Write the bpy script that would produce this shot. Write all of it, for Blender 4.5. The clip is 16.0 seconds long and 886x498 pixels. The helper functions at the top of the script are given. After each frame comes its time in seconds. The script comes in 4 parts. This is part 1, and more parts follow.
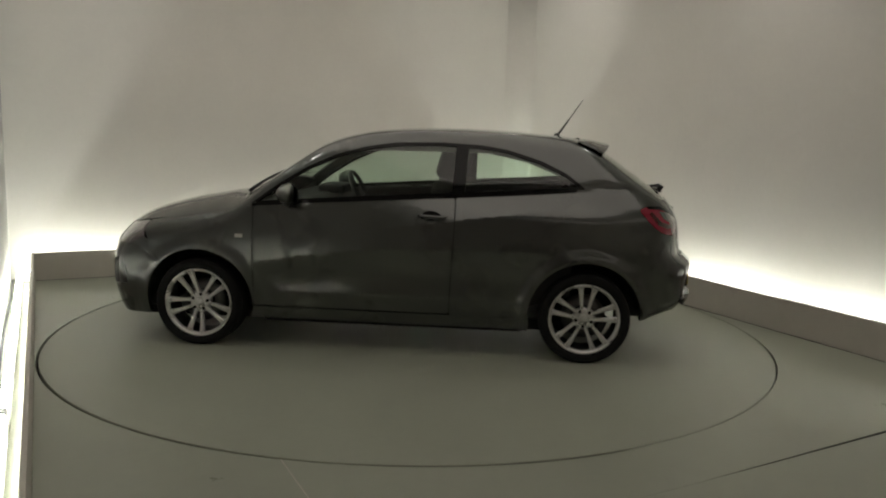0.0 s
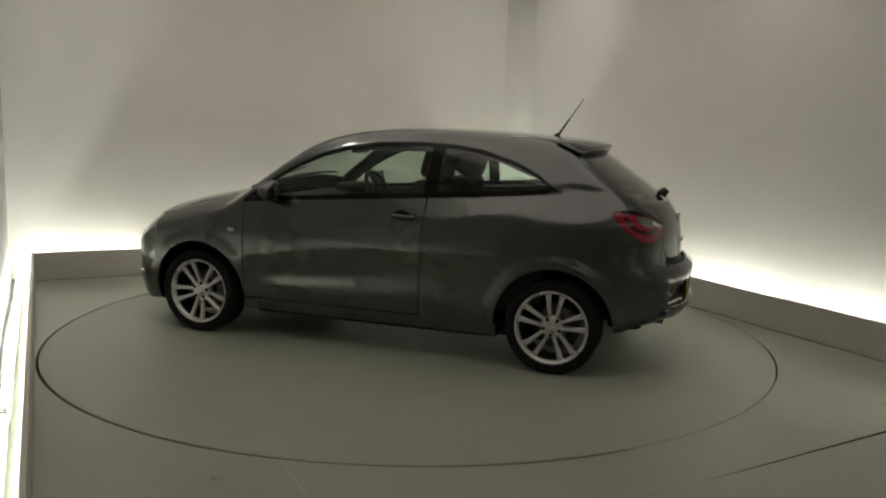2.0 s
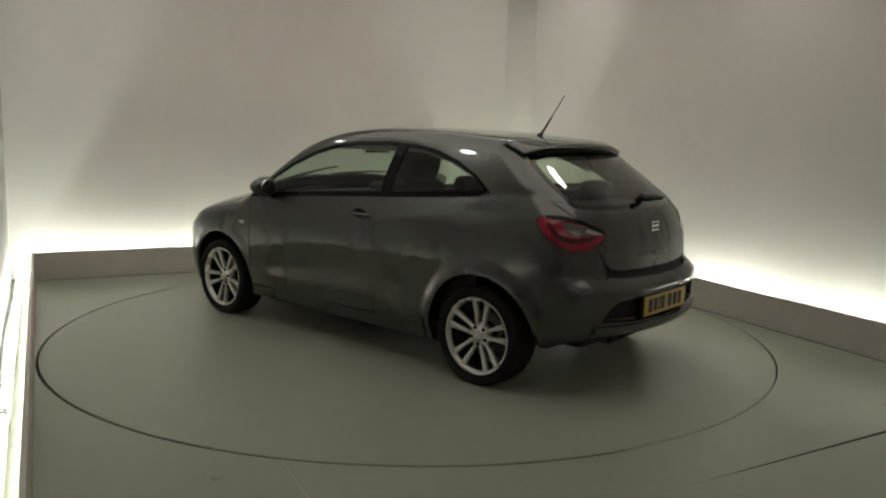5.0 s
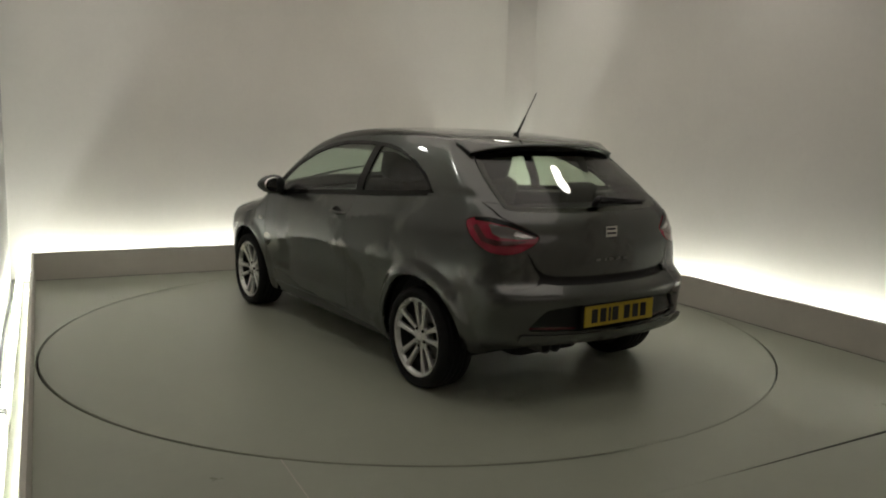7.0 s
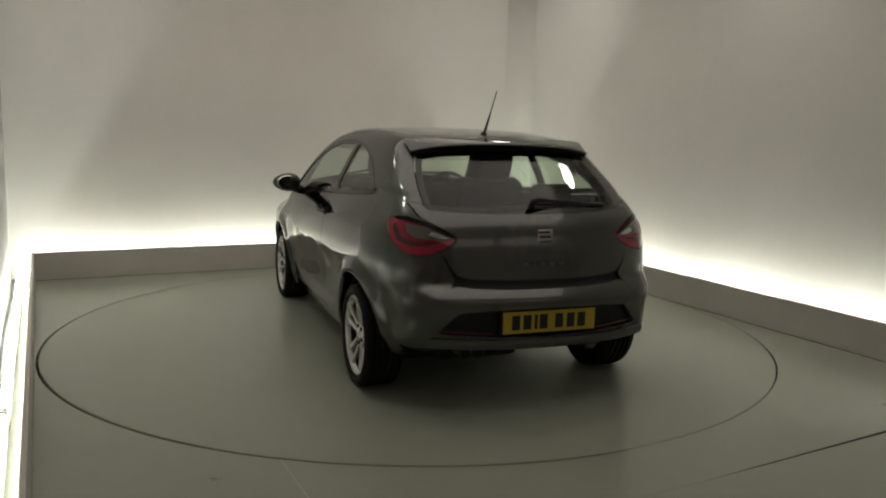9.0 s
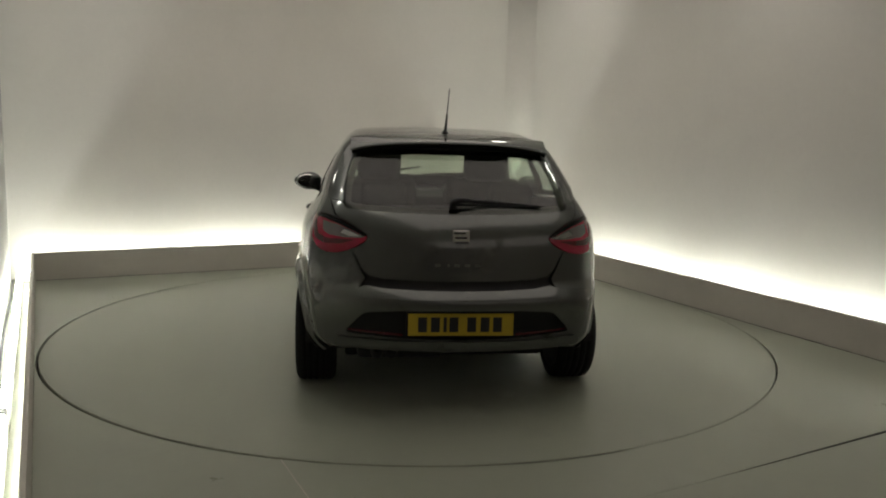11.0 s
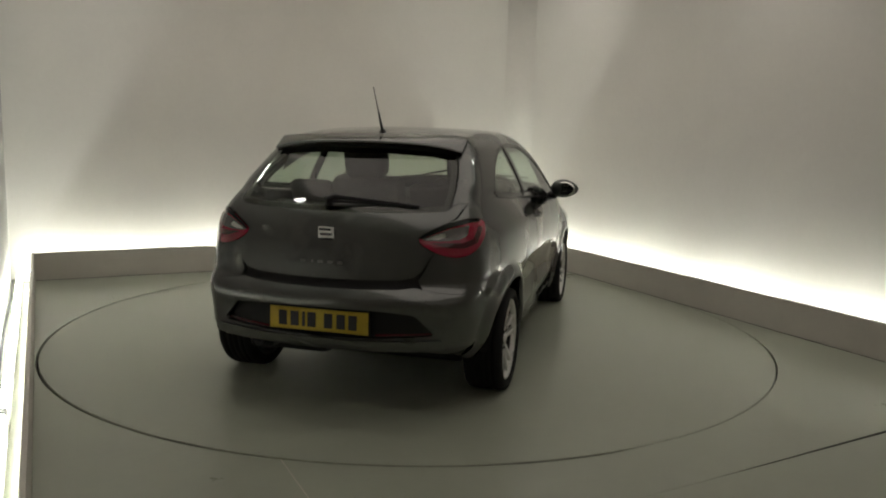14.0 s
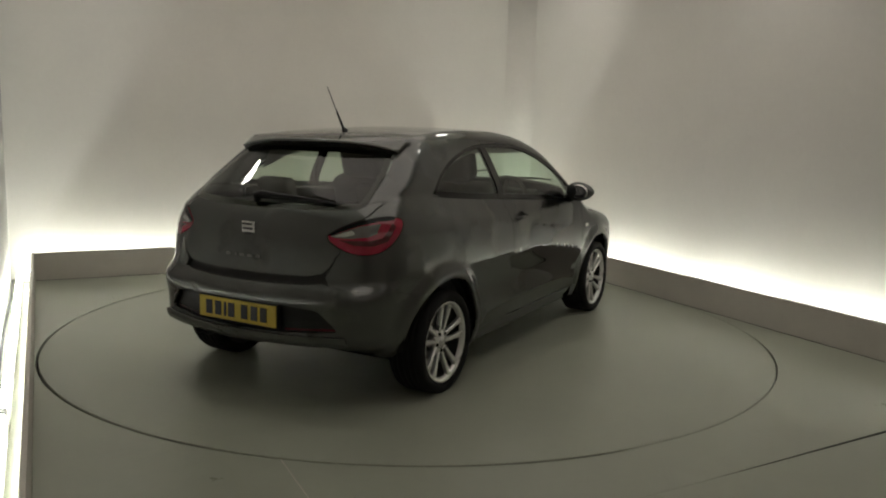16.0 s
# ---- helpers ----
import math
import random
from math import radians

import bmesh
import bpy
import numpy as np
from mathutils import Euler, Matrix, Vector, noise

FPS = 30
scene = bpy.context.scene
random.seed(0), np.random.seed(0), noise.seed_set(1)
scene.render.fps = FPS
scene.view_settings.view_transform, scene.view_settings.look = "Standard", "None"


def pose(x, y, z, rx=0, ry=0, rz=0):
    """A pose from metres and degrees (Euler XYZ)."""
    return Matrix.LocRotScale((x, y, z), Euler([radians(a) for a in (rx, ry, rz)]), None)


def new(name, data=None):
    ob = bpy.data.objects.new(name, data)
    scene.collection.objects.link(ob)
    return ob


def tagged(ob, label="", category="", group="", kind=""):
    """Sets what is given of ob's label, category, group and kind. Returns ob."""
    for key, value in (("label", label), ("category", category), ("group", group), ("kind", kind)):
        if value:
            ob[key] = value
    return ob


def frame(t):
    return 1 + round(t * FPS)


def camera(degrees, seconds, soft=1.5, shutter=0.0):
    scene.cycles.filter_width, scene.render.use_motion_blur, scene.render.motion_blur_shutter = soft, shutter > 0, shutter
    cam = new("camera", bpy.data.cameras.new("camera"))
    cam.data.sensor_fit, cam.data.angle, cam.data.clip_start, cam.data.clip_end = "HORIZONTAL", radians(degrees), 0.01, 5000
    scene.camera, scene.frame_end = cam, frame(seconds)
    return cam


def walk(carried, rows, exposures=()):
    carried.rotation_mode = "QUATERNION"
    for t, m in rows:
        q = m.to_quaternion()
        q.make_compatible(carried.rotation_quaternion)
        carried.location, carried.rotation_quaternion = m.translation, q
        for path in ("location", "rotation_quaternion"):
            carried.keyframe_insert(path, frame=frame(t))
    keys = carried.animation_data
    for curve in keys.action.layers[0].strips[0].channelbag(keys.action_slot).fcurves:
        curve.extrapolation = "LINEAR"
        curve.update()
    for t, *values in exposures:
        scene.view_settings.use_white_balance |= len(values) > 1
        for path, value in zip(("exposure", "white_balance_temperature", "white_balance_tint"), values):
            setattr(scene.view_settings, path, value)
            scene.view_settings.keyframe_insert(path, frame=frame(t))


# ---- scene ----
from mathutils import geometry

# ---------------------------------------------------------------- camera
cam = camera(57.9, 16.0, soft=2.0)
EYE = pose(0, -5.695, 1.419, 90 - 8.411, 0, -1.998) @ pose(0, 0, 0, 0, 0, 1.442)
walk(cam, [(0, EYE), (16, EYE)], exposures=[(0, 0.0), (16, 0.0)])

# ---------------------------------------------------------------- world: a closed room, almost no light from outside
world = bpy.data.worlds.new("world")
scene.world = world
world.use_nodes = True
world.node_tree.nodes["Background"].inputs[0].default_value = (0.5, 0.5, 0.5, 1)
world.node_tree.nodes["Background"].inputs[1].default_value = 0.02

TUBE_POWER = 44.0
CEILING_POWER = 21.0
# Strength of the unseen fill panel added overhead.
OVERHEAD_FILL_POWER = 0.455
# Strength of the unseen fill panels added towards the front.
FRONT_FILL_POWER = 0.26
ROOM_TURN = 24.75  # the platform's turn about the vertical


# ---------------------------------------------------------------- materials
def material(name, colour, rough=0.5, metal=0.0, coat=0.0, vary=0.12, scale=3.0, grain=60.0, bump=0.0, spec=0.5,
             rough_vary=0.08, transmission=0.0, emission=0.0, stretch=(1, 1, 1)):
    m = bpy.data.materials.new(name)
    m.use_nodes = True
    nt = m.node_tree
    b = nt.nodes["Principled BSDF"]
    b.inputs["Roughness"].default_value = rough
    b.inputs["Metallic"].default_value = metal
    b.inputs["Coat Weight"].default_value = coat
    b.inputs["Coat Roughness"].default_value = 0.04
    b.inputs["Specular IOR Level"].default_value = spec
    b.inputs["Transmission Weight"].default_value = transmission
    b.inputs["Base Color"].default_value = (*colour, 1)
    if emission:
        b.inputs["Emission Color"].default_value = (*colour, 1)
        b.inputs["Emission Strength"].default_value = emission
    if vary or bump:
        co = nt.nodes.new("ShaderNodeTexCoord")
        mp = nt.nodes.new("ShaderNodeMapping")
        mp.inputs["Scale"].default_value = stretch
        nt.links.new(co.outputs["Object"], mp.inputs[0])
        big, fine = nt.nodes.new("ShaderNodeTexNoise"), nt.nodes.new("ShaderNodeTexNoise")
        big.inputs["Scale"].default_value, fine.inputs["Scale"].default_value = scale, grain
        big.inputs["Detail"].default_value, fine.inputs["Detail"].default_value = 4, 3
        for n in (big, fine):
            nt.links.new(mp.outputs[0], n.inputs["Vector"])
        add = nt.nodes.new("ShaderNodeMath")
        add.operation = "MULTIPLY_ADD"
        nt.links.new(fine.outputs[0], add.inputs[0])
        add.inputs[1].default_value = 0.35
        nt.links.new(big.outputs[0], add.inputs[2])
        ramp = nt.nodes.new("ShaderNodeMapRange")
        ramp.inputs[1].default_value, ramp.inputs[2].default_value = 0.35, 1.0
        ramp.inputs[3].default_value, ramp.inputs[4].default_value = 1 - vary, 1 + vary
        nt.links.new(add.outputs[0], ramp.inputs[0])
        mix = nt.nodes.new("ShaderNodeVectorMath")
        mix.operation = "SCALE"
        mix.inputs[0].default_value = colour
        nt.links.new(ramp.outputs[0], mix.inputs["Scale"])
        nt.links.new(mix.outputs[0], b.inputs["Base Color"])
        rr = nt.nodes.new("ShaderNodeMapRange")
        rr.inputs[1].default_value, rr.inputs[2].default_value = 0.35, 1.0
        rr.inputs[3].default_value, rr.inputs[4].default_value = max(0.0, rough - rough_vary), min(1, rough + rough_vary)
        nt.links.new(add.outputs[0], rr.inputs[0])
        nt.links.new(rr.outputs[0], b.inputs["Roughness"])
        if bump:
            bp = nt.nodes.new("ShaderNodeBump")
            bp.inputs["Strength"].default_value = bump
            bp.inputs["Distance"].default_value = 0.002
            nt.links.new(fine.outputs[0], bp.inputs["Height"])
            nt.links.new(bp.outputs[0], b.inputs["Normal"])
    return m


def glass(name, tint, rough=0.0, clear=0.8):
    """Thin pane: clear part and mirror part; more mirror at a slant."""
    m = bpy.data.materials.new(name)
    m.use_nodes = True
    nt = m.node_tree
    nt.nodes.remove(nt.nodes["Principled BSDF"])
    out = nt.nodes["Material Output"]
    tr, gl, lw, pw, ma, mx = (nt.nodes.new("ShaderNode" + k) for k in ("BsdfTransparent", "BsdfGlossy", "LayerWeight", "Math", "Math", "MixShader"))
    tr.inputs[0].default_value = (*[c * clear for c in tint], 1)
    gl.inputs["Roughness"].default_value = rough
    gl.inputs[0].default_value = (1, 1, 1, 1)
    lw.inputs[0].default_value = 0.5
    pw.operation, ma.operation = "POWER", "MULTIPLY_ADD"
    pw.inputs[1].default_value = 5.0
    ma.inputs[1].default_value, ma.inputs[2].default_value = 0.94, 0.06
    nt.links.new(lw.outputs["Facing"], pw.inputs[0])
    nt.links.new(pw.outputs[0], ma.inputs[0])
    nt.links.new(ma.outputs[0], mx.inputs[0])
    nt.links.new(tr.outputs[0], mx.inputs[1])
    nt.links.new(gl.outputs[0], mx.inputs[2])
    nt.links.new(mx.outputs[0], out.inputs[0])
    return m


WALL = material("wall_paint", (0.730, 0.704, 0.662), 0.75, vary=0.05, scale=1.2, grain=25, bump=0.06)
# Wall paint darkened for the left side so less light bounces onto the car.
WALL_DIM = material("darkened_wall_paint", (0.46, 0.445, 0.42), 0.8, vary=0.06, scale=1.2, grain=25)
CEILING = material("ceiling_paint", (0.72, 0.69, 0.65), 0.8, vary=0.04, scale=1.0, grain=30)
FLOOR = material("floor_paint", (0.362, 0.384, 0.312), 0.34, vary=0.08, scale=1.6, grain=18, rough_vary=0.1, spec=0.35)
DISC = material("turntable_paint", (0.364, 0.386, 0.314), 0.34, vary=0.07, scale=1.6, grain=18, rough_vary=0.06, spec=0.35)
KERB = material("kerb_paint", (0.57, 0.54, 0.49), 0.55, vary=0.07, scale=2.0, grain=22, bump=0.05)
# Near-black colour that stands for shade in joints and gaps.
GAP = material("gap_shade", (0.02, 0.02, 0.02), 0.9, vary=0.2)
TUBE = material("tube_light", (0.955, 1.0, 0.935), 0.4, vary=0, emission=TUBE_POWER)
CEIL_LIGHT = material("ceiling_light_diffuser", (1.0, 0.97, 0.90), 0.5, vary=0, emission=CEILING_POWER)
FRONT_FILL = material("front_fill_glow", (1.0, 0.90, 0.83), 0.5, vary=0, emission=FRONT_FILL_POWER)
OVERHEAD_FILL = material("overhead_fill_fabric", (1.0, 0.905, 0.835), 0.8, vary=0, emission=OVERHEAD_FILL_POWER)
BATTEN = material("batten_enamel", (0.75, 0.75, 0.73), 0.4, vary=0.05)
PAINT = material("grey_metallic_paint", (0.100, 0.105, 0.101), 0.28, metal=1.0, coat=1.0, vary=0.05, scale=2.5, grain=900, rough_vary=0.03)
PAINT.node_tree.nodes["Principled BSDF"].inputs["Specular Tint"].default_value = (0.12, 0.12, 0.12, 1)
PAINT.node_tree.nodes["Principled BSDF"].inputs["Coat IOR"].default_value = 1.6
PAINT.node_tree.nodes["Principled BSDF"].inputs["Coat Roughness"].default_value = 0.015
BLACK = material("black_plastic", (0.009, 0.009, 0.009), 0.5, vary=0.15, scale=5, grain=150, bump=0.1, spec=0.3)
GLOSS_BLACK = material("gloss_black_trim", (0.006, 0.006, 0.006), 0.14, vary=0.1, scale=5, spec=0.28)
RUBBER = material("tyre_rubber", (0.009, 0.009, 0.009), 0.8, vary=0.2, scale=9, grain=120, bump=0.15, spec=0.3)
ALLOY = material("silver_alloy", (0.74, 0.74, 0.73), 0.30, metal=0.7, vary=0.06, scale=8, grain=200)
DARK_METAL = material("dark_metal", (0.06, 0.06, 0.06), 0.5, metal=0.6, vary=0.2, scale=8)
STEEL = material("brake_steel", (0.20, 0.195, 0.19), 0.4, metal=0.9, vary=0.15, scale=20)
CHROME = material("chrome", (0.75, 0.75, 0.75), 0.12, metal=1.0, vary=0.03, scale=20)
RED_LENS = material("red_lens", (0.34, 0.008, 0.036), 0.10, coat=1.0, vary=0.1, scale=30, grain=300)
RED_DARK = material("red_lens_deep", (0.09, 0.004, 0.012), 0.12, coat=1.0, vary=0.1, scale=30, grain=300)
CLEAR_LENS = material("clear_lens", (0.20, 0.175, 0.18), 0.15, metal=0.4, coat=1.0, vary=0.1, scale=30, grain=300)
REPEATER = material("repeater_lens", (0.55, 0.53, 0.50), 0.2, coat=1.0, vary=0.1, scale=30)
YELLOW = material("plate_yellow", (0.52, 0.37, 0.022), 0.42, vary=0.05, scale=12)
PLATE_INK = material("plate_ink", (0.015, 0.015, 0.015), 0.5, vary=0.1)
FABRIC = material("seat_fabric", (0.036, 0.034, 0.031), 0.9, vary=0.15, scale=14, grain=60, spec=0.2)
TRIM = material("cabin_plastic", (0.02, 0.02, 0.021), 0.6, vary=0.15, scale=10, grain=250, bump=0.1)
HEADLINER = material("headliner_fabric", (0.30, 0.29, 0.27), 0.9, vary=0.06, scale=10, grain=300)
SIDE_GLASS = glass("tinted_side_glass", (0.76, 0.86, 0.78), clear=0.9)
REAR_GLASS = glass("tinted_rear_glass", (0.76, 0.82, 0.72), rough=0.02, clear=0.95)
SCREEN_GLASS = glass("windscreen_glass", (0.80, 0.88, 0.80), clear=0.9)
MIRROR = material("mirror_glass", (0.8, 0.8, 0.8), 0.02, metal=1.0, vary=0)


# ---------------------------------------------------------------- mesh helpers
def part(name, bm, mat, parent=None, label="", smooth=False):
    me = bpy.data.meshes.new(name)
    bm.to_mesh(me)
    bm.free()
    me.materials.append(mat)
    if smooth:
        me.shade_smooth()
    ob = new(name, me)
    if parent:
        ob.parent = parent
    if label:
        ob["label"] = label
    return ob


def box(size, centre=(0, 0, 0), bevel=0.0, turn=None, segments=2):
    bm = bmesh.new()
    bmesh.ops.create_cube(bm, size=1)
    bmesh.ops.scale(bm, vec=size, verts=bm.verts)
    if bevel:
        bmesh.ops.bevel(bm, geom=bm.edges[:], offset=bevel, segments=segments, profile=0.6, affect="EDGES")
    if turn:
        bmesh.ops.transform(bm, matrix=turn, verts=bm.verts)
    bmesh.ops.translate(bm, vec=centre, verts=bm.verts)
    return bm


def join(*bms):
    out = bmesh.new()
    for b in bms:
        me = bpy.data.meshes.new("tmp")
        b.to_mesh(me)
        out.from_mesh(me)
        b.free()
        bpy.data.meshes.remove(me)
    return out


def lathe(profile, n=48, axis="Y"):
    """Turns a profile of (radius, offset) pairs round the axis."""
    bm = bmesh.new()
    rings = []
    for r, o in profile:
        ring = []
        for k in range(n):
            a = 2 * math.pi * k / n
            p = (r * math.cos(a), o, r * math.sin(a)) if axis == "Y" else (r * math.cos(a), r * math.sin(a), o)
            if axis == "X":
                p = (o, r * math.cos(a), r * math.sin(a))
            ring.append(bm.verts.new(p))
        rings.append(ring)
    for a, b in zip(rings, rings[1:]):
        for k in range(n):
            bm.faces.new((a[k], a[(k + 1) % n], b[(k + 1) % n], b[k]))
    bmesh.ops.recalc_face_normals(bm, faces=bm.faces)
    return bm


def tube(points, radius, n=10, caps=True):
    """A round rod along points; radius may be a list."""
    pts = [Vector(p) for p in points]
    rad = radius if isinstance(radius, (list, tuple)) else [radius] * len(pts)
    bm = bmesh.new()
    rings = []
    for i, p in enumerate(pts):
        d = (pts[min(i + 1, len(pts) - 1)] - pts[max(i - 1, 0)]).normalized()
        a = d.orthogonal().normalized() if abs(d.z) > 0.9 else d.cross(Vector((0, 0, 1))).normalized()
        b = d.cross(a)
        rings.append([bm.verts.new(p + rad[i] * (math.cos(2 * math.pi * k / n) * a + math.sin(2 * math.pi * k / n) * b)) for k in range(n)])
    for a, b in zip(rings, rings[1:]):
        for k in range(n):
            bm.faces.new((a[k], a[(k + 1) % n], b[(k + 1) % n], b[k]))
    if caps:
        bm.faces.new(rings[0]), bm.faces.new(rings[-1])
    bmesh.ops.recalc_face_normals(bm, faces=bm.faces)
    return bm


def prism(outline, y0, y1, axis="Y", bevel=0.0):
    """A solid from a flat outline, drawn out along an axis."""
    bm = bmesh.new()
    put = {"Y": lambda a, b, c: (a, c, b), "X": lambda a, b, c: (c, a, b), "Z": lambda a, b, c: (a, b, c)}[axis]
    lo = [bm.verts.new(put(a, b, y0)) for a, b in outline]
    hi = [bm.verts.new(put(a, b, y1)) for a, b in outline]
    n = len(outline)
    for k in range(n):
        bm.faces.new((lo[k], lo[(k + 1) % n], hi[(k + 1) % n], hi[k]))
    bm.faces.new(lo), bm.faces.new(hi)
    bmesh.ops.recalc_face_normals(bm, faces=bm.faces)
    if bevel:
        bmesh.ops.bevel(bm, geom=bm.edges[:], offset=bevel, segments=2, profile=0.6, affect="EDGES")
    return bm


# ---------------------------------------------------------------- the room, in its own axes (u across, v deep), turned as a whole
TURN = pose(0, 0, 0, 0, 0, ROOM_TURN)
UL, UR, VB, VF = -2.47, 2.48, 2.744, -2.80   # edges of the platform
WL, WR, WB, WF = -2.67, 2.76, 3.03, -8.0     # faces of the walls
HIGH = 3.4
R_DISC = 2.446


def structure(name, bm, mat, label):
    bmesh.ops.transform(bm, matrix=TURN, verts=bm.verts)
    return tagged(part(name, bm, mat), label, kind="structure")


def slab(u0, u1, v0, v1, z0, z1, bevel=0.0):
    return box((u1 - u0, v1 - v0, z1 - z0), ((u0 + u1) / 2, (v0 + v1) / 2, (z0 + z1) / 2), bevel)


structure("floor", slab(WL, WR, WF, WB, -0.12, -0.03), FLOOR, "grey painted studio floor below the platform")
structure("ceiling", slab(WL - 0.1, WR + 0.1, WF - 0.1, WB + 0.1, HIGH, HIGH + 0.12), CEILING, "plain white painted studio ceiling")
RC = 0.25  # the back wall bends round into the right-hand wall
bend = [(WR - RC + RC * math.sin(a), WB - RC + RC * math.cos(a)) for a in [math.pi / 2 * k / 20 for k in range(21)]]
back = prism([(WL - 0.12, WB + 0.12), (WL - 0.12, WB)] + bend + [(WR + 0.12, WB - RC), (WR + 0.12, WB + 0.12)], -0.12, HIGH, "Z")
for f in back.faces:
    f.smooth = 0.001 < abs(f.normal.x) < 0.999 and abs(f.normal.z) < 0.1
structure("wall_back", back, WALL, "white wall washed by light from below")
structure("wall_right", slab(WR, WR + 0.12, WF, WB - RC, -0.12, HIGH), WALL, "white side wall washed by light from below")
structure("wall_left", slab(WL - 0.12, WL, WF, WB, -0.12, HIGH), WALL_DIM, "side wall washed by light from below, colour darkened to bounce less")
# Unseen wall added to close the room, white so it reflects light back.
structure("wall_front", slab(WL - 0.12, WR + 0.12, WF - 0.12, WF, -0.12, HIGH), WALL, "plain white unseen wall added to close the room")
low = [(WL + 0.004, WF + 0.004), (WR - 0.004, WF + 0.004), (WR - 0.004, -2.721), (0.0, -2.8475), (WL + 0.004, -2.971)]
structure("floor_front", prism(low, -0.029, 0.0, "Z"), FLOOR, "smooth grey painted floor before the turntable")
# Black sheet put below the joints so they look deep and unlit.
structure("joint_shade_bed", slab(UL + 0.002, UR - 0.002, -2.99, VB - 0.002, -0.0297, -0.0285), GAP, "dark sheet standing for the shade in the turntable's joint")


def SEAM_V(u):
    """The front seam runs slightly askew."""
    return -2.846 + 0.046 * u


def joint(a):
    """Width of the joint round the disc, by direction: the opening is a little out of round."""
    a %= 360
    xs = [0, 30, 60, 120, 150, 170, 200, 235, 255, 259, 290, 296, 322, 332, 345, 360]
    ws = [.009, .010, .006, .007, .011, .012, .015, .0155, .0155, .012, .0155, .003, .003, .008, .013, .009]
    return float(np.interp(a, xs, ws))


def platform_panel(u0, u1):
    """Platform cover between two seams, with the round opening for the turntable cut out."""
    outline = [(u0, SEAM_V(u0)), (0.0, SEAM_V(0.0)), (0.3, SEAM_V(0.3) + 0.022), (u1, SEAM_V(u1) + 0.034), (u1, VB), (u0, VB)]
    n, r = 360, R_DISC + 0.016
    ring = []
    for k in range(n):
        g = R_DISC + joint(math.degrees(2 * math.pi * k / n) + ROOM_TURN)
        ring.append((g * math.cos(2 * math.pi * k / n), g * math.sin(2 * math.pi * k / n)))
    corners = len(outline)
    pts = [Vector(p) for p in outline + ring]
    edges = [(k, (k + 1) % corners) for k in range(corners)] + [(corners + k, corners + (k + 1) % n) for k in range(n)]
    vs, _, fs, *_ = geometry.delaunay_2d_cdt(pts, edges, [], 0, 1e-6)
    bm = bmesh.new()
    bv = [bm.verts.new((v.x, v.y, 0)) for v in vs]
    for f in fs:
        cx, cy = sum(vs[i].x for i in f) / 3, sum(vs[i].y for i in f) / 3
        inside = all(math.hypot(vs[i].x, vs[i].y) < r + 1e-4 for i in f)
        if u0 - 1e-6 <= cx <= u1 + 1e-6 and SEAM_V(cx) <= cy <= VB and not inside:
            bm.faces.new([bv[i] for i in f])
    for v in [v for v in bm.verts if not v.link_faces]:
        bm.verts.remove(v)
    bmesh.ops.recalc_face_normals(bm, faces=bm.faces)
    for f in bm.faces:
        if f.normal.z < 0:
            f.normal_flip()
    edge = [e for e in bm.edges if len(e.link_faces) == 1]
    out = bmesh.ops.extrude_edge_only(bm, edges=edge)
    bmesh.ops.translate(bm, vec=(0, 0, -0.03), verts=[g for g in out["geom"] if isinstance(g, bmesh.types.BMVert)])
    return bm


structure("platform", platform_panel(UL + 0.002, UR - 0.002), FLOOR, "grey painted platform round the turntable opening")
structure("seam", slab(-1.514, -1.510, -2.90, -1.94, 0.0, 0.0008), KERB, "faint seam between two platform sheets")

# Black strip fills the front joint in place of its own shade.
gap_line = [(0.12, SEAM_V(0.12) - 0.0012), (UR - 0.004, SEAM_V(UR - 0.004) - 0.0012), (UR - 0.004, SEAM_V(UR) + 0.031), (0.3, SEAM_V(0.3) + 0.019)]
structure("joint_shade_front", prism(gap_line, -0.020, -0.0025, "Z"), GAP, "dark strip standing for the shade in the joint before the platform")
structure("wall_seam", slab(-1.08, 0.32, WB - 0.0035, WB - 0.0002, 1.385, 1.400), WALL, "faint raised seam across the white wall")

# low light-hiding kerbs on three sides
T = 0.022
structure("kerb_back", slab(UL - T, UR + T, VB, VB + T, -0.03, 0.25, 0.003), KERB, "low grey painted kerb hiding the lights")
structure("kerb_right", slab(UR, UR + T, VF, VB - 0.002, -0.03, 0.25, 0.003), KERB, "low grey painted kerb hiding the lights")
structure("kerb_left", slab(UL - T, UL, VF - 0.6, VB - 0.002, -0.03, 0.25, 0.003), KERB, "low grey painted kerb hiding the lights")


# Dark strips laid on the floor stand for the shadow gap below the kerbs.
structure("kerb_shade_back", slab(UL + 0.006, UR - 0.006, VB - 0.007, VB - 0.001, 0.0, 0.0022), GAP, "thin dark strip standing for the shadow gap at the kerb's foot")
structure("kerb_shade_right", slab(UR - 0.0075, UR - 0.0005, VF + 0.2, VB - 0.010, 0.0, 0.0022), GAP, "thin dark strip standing for the shadow gap at the kerb's foot")


def light_batten(u, v, turned, z=0.075, length=1.25):
    """A fluorescent batten lying in the trough behind a kerb."""
    base = tagged(new("fluorescent_batten"), "lit white fluorescent batten lying behind the low kerb", "lamp", "battens behind the kerbs")
    base.matrix_world = TURN @ pose(u, v, -0.03, 0, 0, 90 if turned else 0)
    part("housing", box((length, 0.05, 0.06), (0, 0, 0.03), 0.004), BATTEN, base)
    for s in (-1, 1):
        part("end_cap", box((0.03, 0.04, 0.055), (s * (length / 2 - 0.016), 0, 0.086), 0.004), BATTEN, base)
    part("tube", tube([(-length / 2 + 0.03, 0, z + 0.03), (length / 2 - 0.03, 0, z + 0.03)], 0.013), TUBE, base, "glowing white tube", smooth=True)


